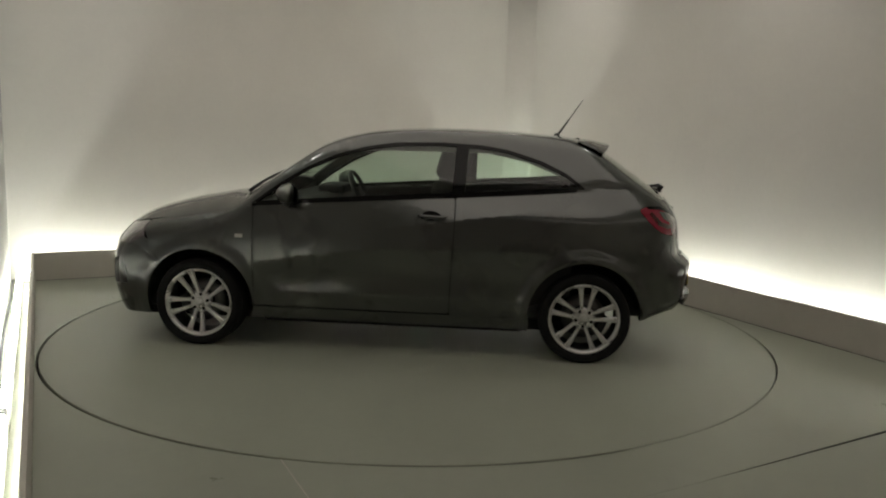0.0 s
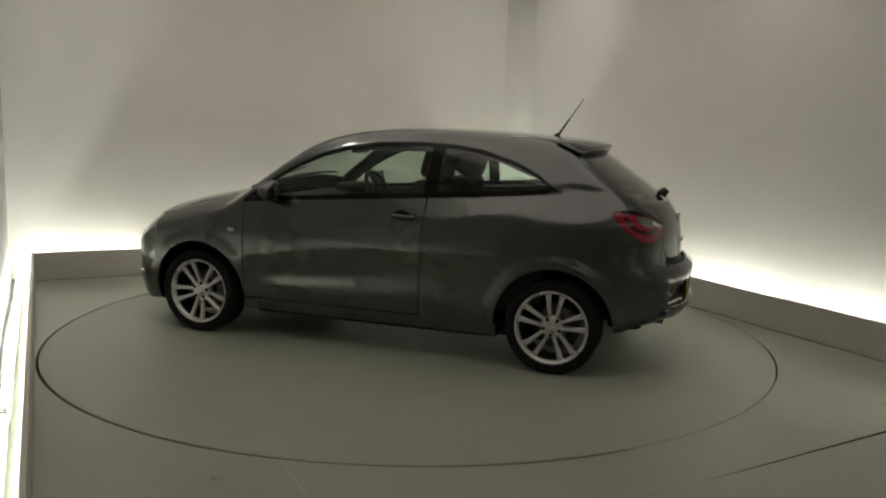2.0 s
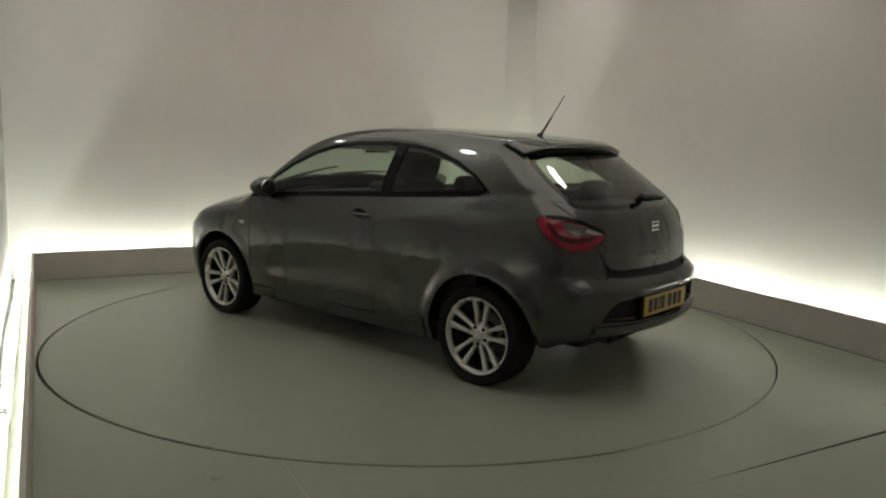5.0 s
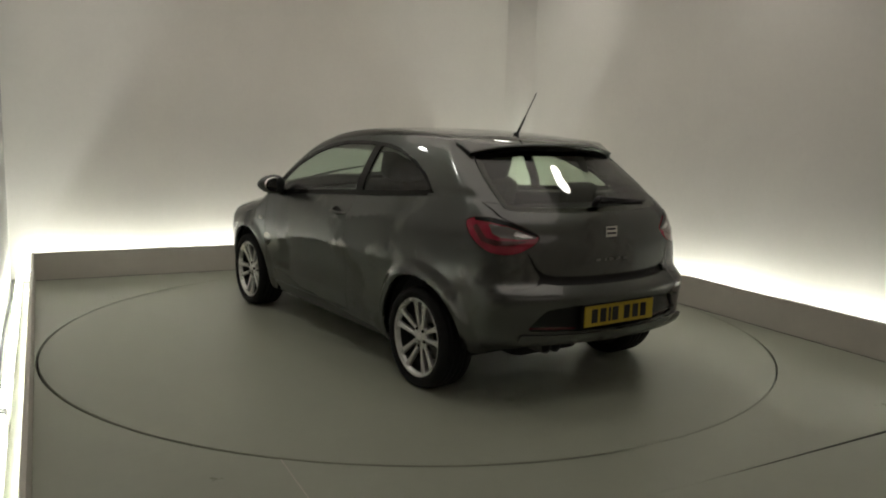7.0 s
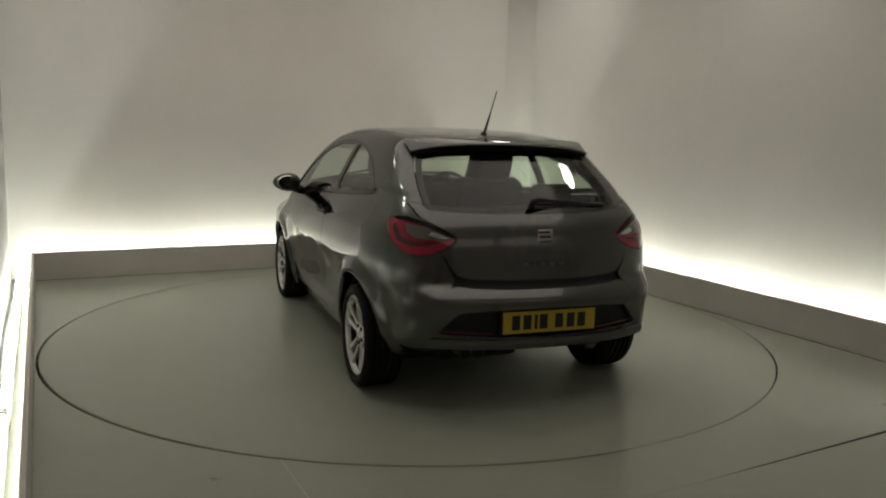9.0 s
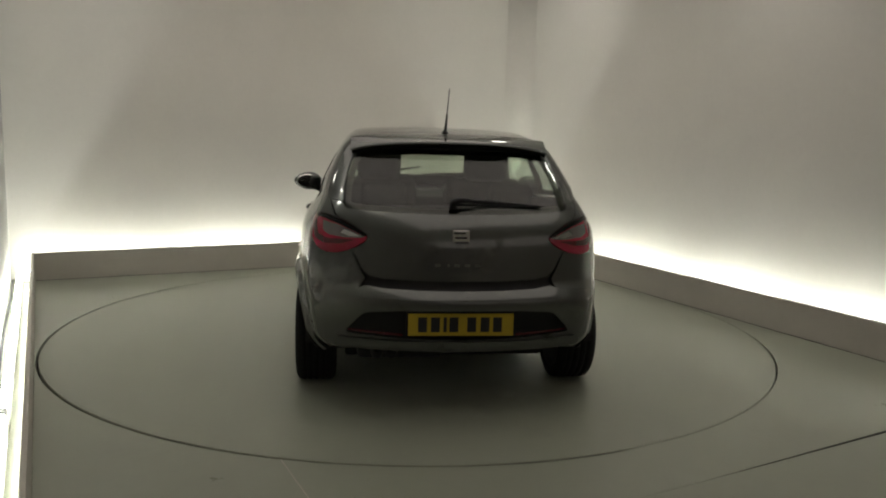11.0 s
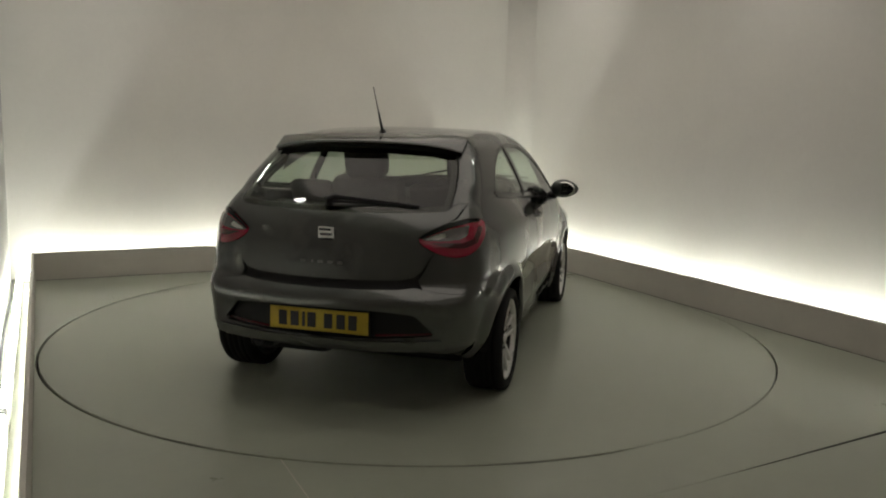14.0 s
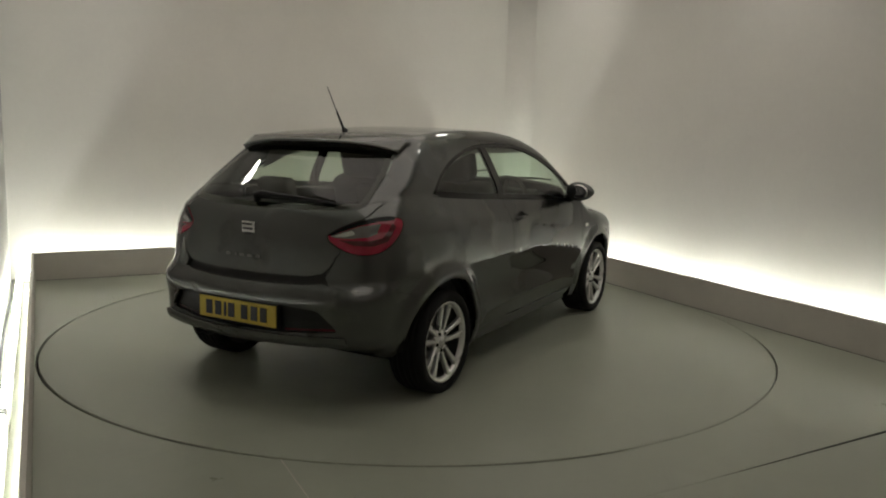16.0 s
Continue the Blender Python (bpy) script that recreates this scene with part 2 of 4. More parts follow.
# Black cord added to draw the dark joint between wall and floor.
cable = tagged(part("cable", tube([TURN @ Vector((-2.652 + 0.004 * math.sin(0.9 * k), 2.96 - 0.4 * k, -0.022)) for k in range(15)], 0.008, 8), BLACK, None, "", True),
               "thin black cord added for the dark joint at the wall's foot", "cable")

for k in range(4):
    light_batten(UL - T - 0.10, VB + 0.10 - 0.66 - 1.31 * k, True)
    light_batten(UR + T + 0.12, VB + 0.10 - 0.66 - 1.31 * k, True)
    light_batten(UL + 0.52 + 1.31 * k, VB + T + 0.12, False)


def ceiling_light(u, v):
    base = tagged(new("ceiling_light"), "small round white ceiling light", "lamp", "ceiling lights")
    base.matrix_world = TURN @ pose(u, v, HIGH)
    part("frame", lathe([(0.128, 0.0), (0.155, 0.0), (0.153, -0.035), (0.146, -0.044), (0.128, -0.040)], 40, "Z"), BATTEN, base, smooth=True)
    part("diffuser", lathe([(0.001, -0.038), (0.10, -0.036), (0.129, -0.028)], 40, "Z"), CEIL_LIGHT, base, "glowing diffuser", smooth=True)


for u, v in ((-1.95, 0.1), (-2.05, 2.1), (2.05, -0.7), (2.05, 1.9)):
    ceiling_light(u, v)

# Unseen glowing panels added to brighten bodywork that faces forward of the platform.
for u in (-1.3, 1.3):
    base = tagged(new("front_fill_panel"), "large soft unseen panel added to fill the front of the room", "lamp", "entrance lights")
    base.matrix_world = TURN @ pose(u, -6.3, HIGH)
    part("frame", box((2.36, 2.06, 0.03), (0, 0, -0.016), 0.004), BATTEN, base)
    part("diffuser", box((2.30, 2.0, 0.012), (0, 0, -0.034), 0.003), FRONT_FILL, base, "glowing diffuser")

# Unseen glowing panel added overhead for even fill on roof and shoulders.
overhead_fill = tagged(new("overhead_fill"), "large flat unseen fill panel added above the turntable", "lamp")
overhead_fill.matrix_world = TURN @ pose(0, -0.6, HIGH - 0.03)
part("fabric", box((3.2, 5.6, 0.01), (0, 0, -0.03), 0.003), OVERHEAD_FILL, overhead_fill, "evenly glowing white fabric")
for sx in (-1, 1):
    part("frame_rail", box((0.04, 5.68, 0.06), (sx * 1.622, 0, 0), 0.005), BATTEN, overhead_fill)
    part("frame_rail", box((3.2, 0.04, 0.06), (0, sx * 2.822, 0), 0.005), BATTEN, overhead_fill)

# the rotating disc
turntable = tagged(new("turntable"), "large round grey turntable with a thin dark joint", "turntable")
disc = lathe([(0.001, 0.0015), (1.2, 0.0015), (R_DISC - 0.0205, 0.0015), (R_DISC - 0.0205, -0.027), (0.001, -0.027)], 240, "Z")
part("deck", disc, DISC, turntable)
part("edge_ring", lathe([(R_DISC - 0.020, -0.026), (R_DISC - 0.020, 0.0015), (R_DISC - 0.004, 0.0015), (R_DISC, -0.002), (R_DISC, -0.026)], 240, "Z"), DISC, turntable, "thin painted edge of the turntable")

# ================================================================ the car
# Car axes: x forward, y to its left, z up, from the ground midway between the axles.
# Its skin is one smooth field (side, top, front and tail curves blended); every panel is a piece of that skin.
HUB, AXLE, TREAD = 0.28, 1.235, 0.285


def curve(xs, ys):
    """A smooth curve through the points that never overshoots them."""
    xs, ys = np.array(xs, float), np.array(ys, float)
    h, d = np.diff(xs), np.diff(ys) / np.diff(xs)
    m = np.zeros_like(xs)
    m[0], m[-1] = d[0], d[-1]
    for i in range(1, len(xs) - 1):
        if d[i - 1] * d[i] > 0:
            w1, w2 = 2 * h[i] + h[i - 1], h[i] + 2 * h[i - 1]
            m[i] = (w1 + w2) / (w1 / d[i - 1] + w2 / d[i])

    def f(x):
        x = np.clip(np.asarray(x, float), xs[0], xs[-1])
        i = np.clip(np.searchsorted(xs, x) - 1, 0, len(xs) - 2)
        t = (x - xs[i]) / h[i]
        return ((2 * t ** 3 - 3 * t ** 2 + 1) * ys[i] + (t ** 3 - 2 * t ** 2 + t) * h[i] * m[i]
                + (3 * t ** 2 - 2 * t ** 3) * ys[i + 1] + (t ** 3 - t ** 2) * h[i] * m[i + 1])
    return f


top_line = curve([-2.2, -1.40, -1.25, -1.06, -0.88, -0.64, -0.40, -0.16, 0.09, 0.33, 0.48, 0.62, 0.80, 0.98, 1.10, 1.25, 1.50, 1.70, 1.88, 2.2],
                 [1.24, 1.358, 1.382, 1.405, 1.420, 1.434, 1.440, 1.438, 1.421, 1.382, 1.336, 1.260, 1.150, 1.035, 0.985, 0.955, 0.905, 0.855, 0.790, 0.63])
tail_line = curve([0.10, 0.20, 0.28, 0.345, 0.39, 0.44, 0.50, 0.56, 0.60, 0.635, 0.67, 0.74, 0.82, 0.90, 0.98, 1.03, 1.10, 1.20, 1.30, 1.40, 1.7],
                  [-1.60, -1.73, -1.85, -1.945, -1.972, -1.972, -1.975, -1.988, -1.985, -1.945, -1.912, -1.905, -1.897, -1.872, -1.825, -1.775, -1.68, -1.535, -1.40, -1.265, -0.86])
nose_line = curve([0.08, 0.16, 0.25, 0.40, 0.52, 0.62, 0.70, 0.78, 0.88, 1.0, 1.5],
                  [1.90, 1.99, 2.03, 2.06, 2.055, 2.03, 1.985, 1.93, 1.84, 1.72, 1.20])
side_low = curve([0.10, 0.20, 0.27, 0.34, 0.45, 0.58, 0.70, 0.80, 0.88, 0.94, 1.0, 1.3],
                 [0.715, 0.768, 0.790, 0.803, 0.819, 0.833, 0.835, 0.824, 0.811, 0.797, 0.778, 0.66])
side_high = curve([0.40, 0.75, 0.93, 1.00, 1.10, 1.20, 1.30, 1.38, 1.6],
                  [1.30, 1.00, 0.815, 0.772, 0.727, 0.678, 0.623, 0.570, 0.41])
plan_low = curve([-2.2, -1.9, -1.7, -1.5, -1.3, -1.0, -0.4, 0.3, 0.9, 1.25, 1.55, 1.8, 2.2], [0.75, 0.838, 0.896, 0.948, 0.988, 1.004, 0.996, 0.990, 0.992, 1.0, 0.985, 0.93, 0.78])
plan_high = curve([-2.2, -1.8, -1.4, -1.0, -0.5, 0.1, 0.6, 1.0, 1.5, 2.2], [0.82, 0.885, 0.945, 0.985, 1.0, 1.0, 0.99, 0.985, 0.98, 0.9])
crease_z = curve([-1.9, -1.5, -1.09, -0.41, 0.1, 0.6, 1.2], [0.965, 0.968, 0.955, 0.86, 0.80, 0.76, 0.74])
scallop_z = curve([-1.2, -0.7, -0.1, 0.32, 0.61, 0.91, 1.3], [0.675, 0.677, 0.672, 0.645, 0.603, 0.545, 0.50])
belt_z = curve([-1.3, -1.09, -0.56, 0.0, 0.60, 0.95], [1.075, 1.052, 1.012, 0.978, 0.938, 0.91])


def eased(f, x0, x1, s):
    """The same curve with its small kinks rounded off over a length s."""
    xs = np.linspace(x0, x1, 1200)
    step = xs[1] - xs[0]
    reach = int(3 * s / step)
    w = np.exp(-0.5 * (np.arange(-reach, reach + 1) * step / s) ** 2)
    ys = np.convolve(np.pad(f(xs), reach, mode="reflect", reflect_type="odd"), w / w.sum(), mode="valid")
    return lambda x: np.interp(x, xs, ys)


plan_low, plan_high = eased(plan_low, -2.3, 2.3, 0.11), eased(plan_high, -2.3, 2.3, 0.13)
crease_z, scallop_z = eased(crease_z, -2.3, 2.3, 0.10), eased(scallop_z, -2.3, 2.3, 0.10)
side_low, side_high = eased(side_low, 0.05, 1.5, 0.028), eased(side_high, 0.3, 1.65, 0.03)


def smooth_max(a, b, k):
    h = np.maximum(k - np.abs(a - b), 0)
    return np.maximum(a, b) + h * h / (4 * k)


def bell(d, w):
    return np.exp(-(d / w) ** 2)


def ease(t):
    t = np.clip(t, 0, 1)
    return t * t * (3 - 2 * t)


def ridge(d, up, down):
    """A pressed line, slightly rounded, that dies away above and below."""
    r = np.sqrt(d * d + 0.010 ** 2)
    return np.exp(-r / np.where(d > 0, up, down))


def skin(x, y, z):
    """Negative inside the car's body, positive outside."""
    ay = np.abs(y)
    low = side_low(z) * plan_low(x)
    # sharp shoulder line with a shelf above it up to the windows
    fade = ease((x + 1.85) / 0.3) * ease((1.0 - x) / 0.3)
    shoulder = ease((x + 1.95) / 0.25) * ease((0.55 - x) / 0.9)
    dz = z - crease_z(x)
    shelf = 0.046 * np.clip(dz / (belt_z(x) - crease_z(x)), 0, 1) * ease(1 - (z - belt_z(x)) / 0.09)
    low = low + shoulder * (0.012 * np.where(dz > 0, 1, ridge(dz, 0.1, 0.10)) - shelf)
    # pressed line from the front wheel, hollow flank below it, ridge above the sill
    ds = z - scallop_z(x)
    flank = fade * ease((x + 1.25) / 0.45)
    low = low + flank * (0.011 * ridge(ds, 0.11, 0.045) - 0.015 * bell(ds + 0.15, 0.10))
    low = low + 0.011 * ridge(z - 0.375, 0.07, 0.10) * ease((0.98 - np.abs(x)) / 0.25)
    # flared wheel arches
    for ax, out in ((AXLE, 0.016), (-AXLE, 0.027)):
        r = np.hypot(x - ax, z - HUB)
        low = low + out * ease((0.450 - r) / 0.080) * ease((z - 0.10) / 0.08)
    low = low - 0.12 * np.clip((0.37 - z) / 0.17, 0, 1) ** 1.5 * np.clip((-1.42 - x) / 0.25, 0, 1)
    side = smooth_max(ay - low, ay - side_high(z) * plan_high(x), 0.03)
    crown = 0.052 + 0.123 * np.clip((x - 0.2) / 0.8, 0, 1)
    top = z - top_line(x) + crown * ay ** 2 + 0.08 * ay ** 4
    tail = tail_line(z) + 0.26 * ay ** 2 + 0.12 * ay ** 4 - x
    nose = x - nose_line(z) + 0.36 * ay ** 2 + 0.2 * ay ** 4
    f = smooth_max(side, top, 0.065)
    f = smooth_max(f, tail, 0.12)
    return smooth_max(f, nose, 0.14)


def march(base, way, far=1.3):
    """Where rays from inside leave the skin."""
    lo, hi = np.zeros(len(base)), np.full(len(base), far)
    for _ in range(34):
        mid = (lo + hi) / 2
        p = base + way * mid[:, None]
        inside = skin(p[:, 0], p[:, 1], p[:, 2]) < 0
        lo, hi = np.where(inside, mid, lo), np.where(inside, hi, mid)
    return base + way * ((lo + hi) / 2)[:, None]


def skin_normal(p):
    e = 0.004
    g = np.stack([skin(*(p + d).T) - skin(*(p - d).T) for d in (np.array([e, 0, 0]), np.array([0, e, 0]), np.array([0, 0, e]))], 1)
    return g / np.linalg.norm(g, axis=1)[:, None]


# Two ways to unroll the skin: a band round the car (s, z), and a hood over it (x, w).
XR, XF, RW = -1.15, 1.25, 0.8
S_TAIL, S_NOSE = XR - RW * math.pi / 2, XF + RW * math.pi / 2
ZC, WS = 0.75, 0.75


def band(q):
    s, z = q[:, 0], q[:, 1]
    rear, front = np.clip((XR - s) / RW, 0, math.pi), np.clip((s - XF) / RW, 0, math.pi)
    x0 = np.clip(s, XR, XF)
    x0 = np.where(s < XR - RW * math.pi, XR + (XR - RW * math.pi - s), x0)
    x0 = np.where(s > XF + RW * math.pi, XF - (s - XF - RW * math.pi), x0)
    way = np.stack([np.sin(front) - np.sin(rear), np.cos(front) * np.cos(rear), 0 * z], 1)
    way[:, 0] = np.where(np.abs(way[:, 1]) > 0.99999, 0, way[:, 0])
    return march(np.stack([x0, 0 * z, z], 1), way)


def hood(q):
    x, w = q[:, 0], q[:, 1] / WS
    return march(np.stack([x, 0 * x, 0 * x + ZC], 1), np.stack([0 * x, np.sin(w), np.cos(w)], 1))


def bonnet_map(q):
    x, y = q[:, 0], q[:, 1]
    return march(np.stack([x, y, 0 * x + 0.55], 1), np.stack([0 * x, 0 * x, 0 * x + 1], 1))


def tail_map(q):
    y, z = q[:, 0], q[:, 1]
    return march(np.stack([0 * y - 0.8, y, z], 1), np.stack([0 * y - 1, 0 * y, 0 * y], 1))


def from_side(pts):
    """Side-view points (x, z) as points on the left skin."""
    q = np.array(pts, float)
    return march(np.stack([q[:, 0], 0 * q[:, 0], q[:, 1]], 1), np.tile([0.0, 1.0, 0.0], (len(q), 1)))


def to_band(p):
    s = p[:, 0].copy()
    r = p[:, 0] < XR
    s[r] = XR - RW * np.arctan2(XR - p[r, 0], p[r, 1])
    f = p[:, 0] > XF
    s[f] = XF + RW * np.arctan2(p[f, 0] - XF, p[f, 1])
    return [tuple(v) for v in np.stack([s, p[:, 2]], 1)]


def to_hood(p):
    return [tuple(v) for v in np.stack([p[:, 0], WS * np.arctan2(p[:, 1], p[:, 2] - ZC)], 1)]


def dense(poly, step):
    out = []
    for (x0, y0), (x1, y1) in zip(poly, poly[1:] + poly[:1]):
        n = max(1, int(math.hypot(x1 - x0, y1 - y0) / step + 0.5))
        out += [(x0 + (x1 - x0) * k / n, y0 + (y1 - y0) * k / n) for k in range(n)]
    return out


def rounded(poly, r, n=5):
    """The outline with its corners rounded."""
    out = []
    for k, p in enumerate(poly):
        a, b, c = Vector(poly[k - 1]), Vector(p), Vector(poly[(k + 1) % len(poly)])
        rr = min(r, (a - b).length * 0.45, (c - b).length * 0.45)
        p0, p1 = b + (a - b).normalized() * rr, b + (c - b).normalized() * rr
        out += [tuple((1 - t) ** 2 * p0 + 2 * t * (1 - t) * b + t * t * p1) for t in [i / n for i in range(n + 1)]]
    return out


def inside(q, poly):
    a = np.array(poly)
    b = np.roll(a, -1, 0)
    x, y = q[:, 0][:, None], q[:, 1][:, None]
    hit = ((a[:, 1] > y) != (b[:, 1] > y)) & (x < (b[:, 0] - a[:, 0]) * (y - a[:, 1]) / (b[:, 1] - a[:, 1] + 1e-15) + a[:, 0])
    return hit.sum(1) % 2 == 1


def grown(poly, d):
    """The outline moved outward by d (inward when negative)."""
    a = np.array(poly)
    if np.sum(a[:, 0] * np.roll(a[:, 1], -1) - a[:, 1] * np.roll(a[:, 0], -1)) < 0:
        d = -d
    t = np.roll(a, -1, 0) - np.roll(a, 1, 0)
    t /= np.linalg.norm(t, axis=1)[:, None] + 1e-12
    return [tuple(v) for v in a + d * np.stack([t[:, 1], -t[:, 0]], 1)]


def panel(name, pieces, mat, parent, label="", edge=0.014, sink=0.0, step=0.03, mirror=False):
    """A sheet cut from the skin. pieces: (mapping, outline, holes). edge: how deep its rim turns inward; sink: how far it lies under the skin."""
    verts, tris, norms = [], [], []
    for mapping, outline, holes in pieces:
        rings = [dense(list(outline), step)] + [dense(list(h), step) for h in holes]
        pts, edges = [], []
        for ring in rings:
            n0 = len(pts)
            pts += ring
            edges += [(n0 + k, n0 + (k + 1) % len(ring)) for k in range(len(ring))]
        border = np.array(pts)
        lo, hi = border.min(0), border.max(0)
        gx, gy = np.meshgrid(np.arange(lo[0] + step / 2, hi[0], step), np.arange(lo[1] + step / 2, hi[1], step))
        gx = gx + (np.arange(gx.shape[0]) % 2)[:, None] * step / 2
        grid = np.stack([gx.ravel(), gy.ravel()], 1)
        keep = inside(grid, rings[0])
        for h in rings[1:]:
            keep &= ~inside(grid, h)
        grid = grid[keep]
        if len(grid):
            near = np.concatenate([np.sqrt(((g[:, None, :] - border[None]) ** 2).sum(2)).min(1) for g in np.array_split(grid, max(1, len(grid) // 400))])
            grid = grid[near > step * 0.45]
        allp = [Vector(p) for p in pts] + [Vector(p) for p in grid]
        vs, _, fs, *_ = geometry.delaunay_2d_cdt(allp, edges, [], 0, 1e-7)
        q = np.array([tuple(v) for v in vs])
        f = np.array([list(t) for t in fs])
        mid = q[f].mean(1)
        keep = inside(mid, rings[0])
        for h in rings[1:]:
            keep &= ~inside(mid, h)
        f = f[keep]
        p = mapping(q)
        nm = skin_normal(p)
        p = p - nm * sink
        fn = np.cross(p[f[:, 1]] - p[f[:, 0]], p[f[:, 2]] - p[f[:, 0]])
        flip = (fn * nm[f].mean(1)).sum(1) < 0
        f[flip] = f[flip][:, ::-1]
        n0 = sum(len(v) for v in verts)
        # rim, turned inward
        if edge:
            count = {}
            for t in f:
                for k in range(3):
                    e = (int(t[k]), int(t[(k + 1) % 3]))
                    count[tuple(sorted(e))] = count.get(tuple(sorted(e)), []) + [e]
            rim = [e[0] for e in count.values() if len(e) == 1]
            ids = sorted({i for e in rim for i in e})
            new_id = {i: len(p) + k for k, i in enumerate(ids)}
            p2 = p[ids] - nm[ids] * edge
            allv = np.concatenate([p, p2])
            strip_v, strip_t, strip_n = [], [], []
            for a, b in rim:
                quad = [p[a], p[b], allv[new_id[b]], allv[new_id[a]]]
                nn = np.cross(quad[1] - quad[0], quad[3] - quad[0])
                nn = -nn / (np.linalg.norm(nn) + 1e-12)
                k = len(strip_v)
                strip_v += quad
                strip_n += [0.6 * nm[a] + nn, 0.6 * nm[b] + nn, nn, nn]
                strip_t += [(k + 1, k, k + 3), (k + 1, k + 3, k + 2)]
            p = np.concatenate([p, np.array(strip_v)])
            f = np.concatenate([f, np.array(strip_t) + len(nm)])
            nm = np.concatenate([nm, np.array(strip_n)])
        verts.append(p), tris.append(f + n0), norms.append(nm)
    p, f, nm = np.concatenate(verts), np.concatenate(tris), np.concatenate(norms)
    if mirror:
        p, nm, f = p * (1, -1, 1), nm * (1, -1, 1), f[:, ::-1]
    me = bpy.data.meshes.new(name)
    me.from_pydata(p.tolist(), [], f.tolist())
    me.materials.append(mat)
    me.shade_smooth()
    nm = nm / (np.linalg.norm(nm, axis=1)[:, None] + 1e-12)
    me.normals_split_custom_set_from_vertices(nm.tolist())
    ob = new(name, me)
    ob.parent = parent
    if label:
        ob["label"] = label
    return ob


def circle(cx, cz, r, a0=0, a1=360, n=40):
    return [(cx + r * math.cos(radians(a0 + (a1 - a0) * k / n)), cz + r * math.sin(radians(a0 + (a1 - a0) * k / n))) for k in range(n + 1)]


def both(name, pieces, mat, parent, label="", **kw):
    a = panel(name, pieces, mat, parent, label, **kw)
    b = panel(name, pieces, mat, parent, label, mirror=True, **kw)
    return a, b


def flip_s(pts, centre=None):
    c = S_TAIL if centre is None else centre
    return [(2 * c - s, z) for s, z in pts][::-1]


car = tagged(new("car"), "dark grey metallic three-door hatchback car standing on the turntable", "car")
G = 0.004  # half a shut line

# ---- outlines in side view (x, z)
ARCH = 0.355
arch_f = circle(AXLE, HUB, ARCH, 200, -20, 44)
arch_r = circle(-AXLE, HUB, ARCH, 200, -20, 44)
BELT = belt_z
dlo_top = [(-1.16, 1.125), (-1.09, 1.175), (-0.94, 1.245), (-0.73, 1.308), (-0.55, 1.334), (-0.30, 1.345), (-0.01, 1.338), (0.18, 1.308), (0.36, 1.258), (0.55, 1.172), (0.73, 1.060), (0.87, 0.955)]
DLO = [(0.90, 0.925)] + [(x, float(BELT(x)) + 0.012) for x in (0.75, 0.60, 0.30, 0.0, -0.28, -0.56, -0.85, -1.09)] + [(-1.22, 1.078)] + dlo_top
to_b = lambda pts: to_band(from_side(pts))
tail_b = lambda pts: to_band(tail_map(np.array(pts, float)))
tail_h = lambda pts: to_hood(tail_map(np.array(pts, float)))
top_b = lambda pts: to_band(bonnet_map(np.array(pts, float)))
top_h = lambda pts: to_hood(bonnet_map(np.array(pts, float)))
side_h = lambda pts: to_hood(from_side(pts))


def flip_w(pts):
    return [(x, -w) for x, w in pts][::-1]


# ---- bonnet, wings, nose
bonnet_half = [(0.945, 0.67), (1.10, 0.700), (1.30, 0.705), (1.48, 0.685), (1.62, 0.635), (1.74, 0.55), (1.83, 0.42), (1.875, 0.22)]
bonnet_line = [(1.03, 0.0), (1.01, 0.35)] + bonnet_half + [(1.89, 0.0)]
bonnet = bonnet_line + [(x, -y) for x, y in bonnet_line[::-1][1:-1]]
panel("bonnet", [(bonnet_map, grown(bonnet, -G), [])], PAINT, car)
f_arc = to_b(circle(AXLE, HUB, ARCH, 194, 48, 30))
wing = ([(0.8765, 0.20)] + f_arc[1:] + to_b([(1.53, 0.60), (1.565, 0.685)]) + top_b([(1.60, 0.655)])
        + top_b(grown(bonnet_half[:5], 0)[::-1][1:4]) + top_b([(0.945, 0.68)]) + [(0.905, 0.912), (0.8765, 0.914)])
both("front_wing", [(band, wing, [])], PAINT, car, edge=0.03, step=0.018)
head_top = top_b([(1.625, 0.64), (1.74, 0.56), (1.83, 0.43)])
lamp_low = [(1.96, 0.655), (1.85, 0.635), (1.70, 0.640), (1.585, 0.69)]
both("headlight", [(band, head_top + lamp_low, [])], CLEAR_LENS, car, "clear glossy headlight lens", sink=0.004)
nose_arc = to_b(circle(AXLE, HUB, ARCH, -14, 46, 16))
nose_half = [(S_NOSE, 0.17), (2.0, 0.16), (1.75, 0.17)] + nose_arc + to_b([(1.532, 0.60), (1.567, 0.684)]) + lamp_low[::-1] + top_b([(1.845, 0.43), (1.885, 0.22), (1.90, 0.02)])
nose = nose_half + [(2 * S_NOSE - s, z) for s, z in nose_half[::-1]]
grille = rounded([(S_NOSE - 0.28, 0.53), (S_NOSE + 0.28, 0.53), (S_NOSE + 0.36, 0.64), (S_NOSE - 0.36, 0.64)], 0.03)
intake = rounded([(S_NOSE - 0.40, 0.24), (S_NOSE + 0.40, 0.24), (S_NOSE + 0.46, 0.40), (S_NOSE - 0.46, 0.40)], 0.04)
fog = rounded([(1.715, 0.375), (1.95, 0.345), (1.97, 0.50), (1.80, 0.545), (1.745, 0.50)], 0.025)
fog_r = [(2 * S_NOSE - s, z) for s, z in fog[::-1]]
panel("front_bumper", [(band, nose, [grille, intake, fog, fog_r])], PAINT, car, edge=0.03)
panel("grille", [(band, grown(grille, 0.01), [])], BLACK, car, "black mesh grille", sink=0.025)
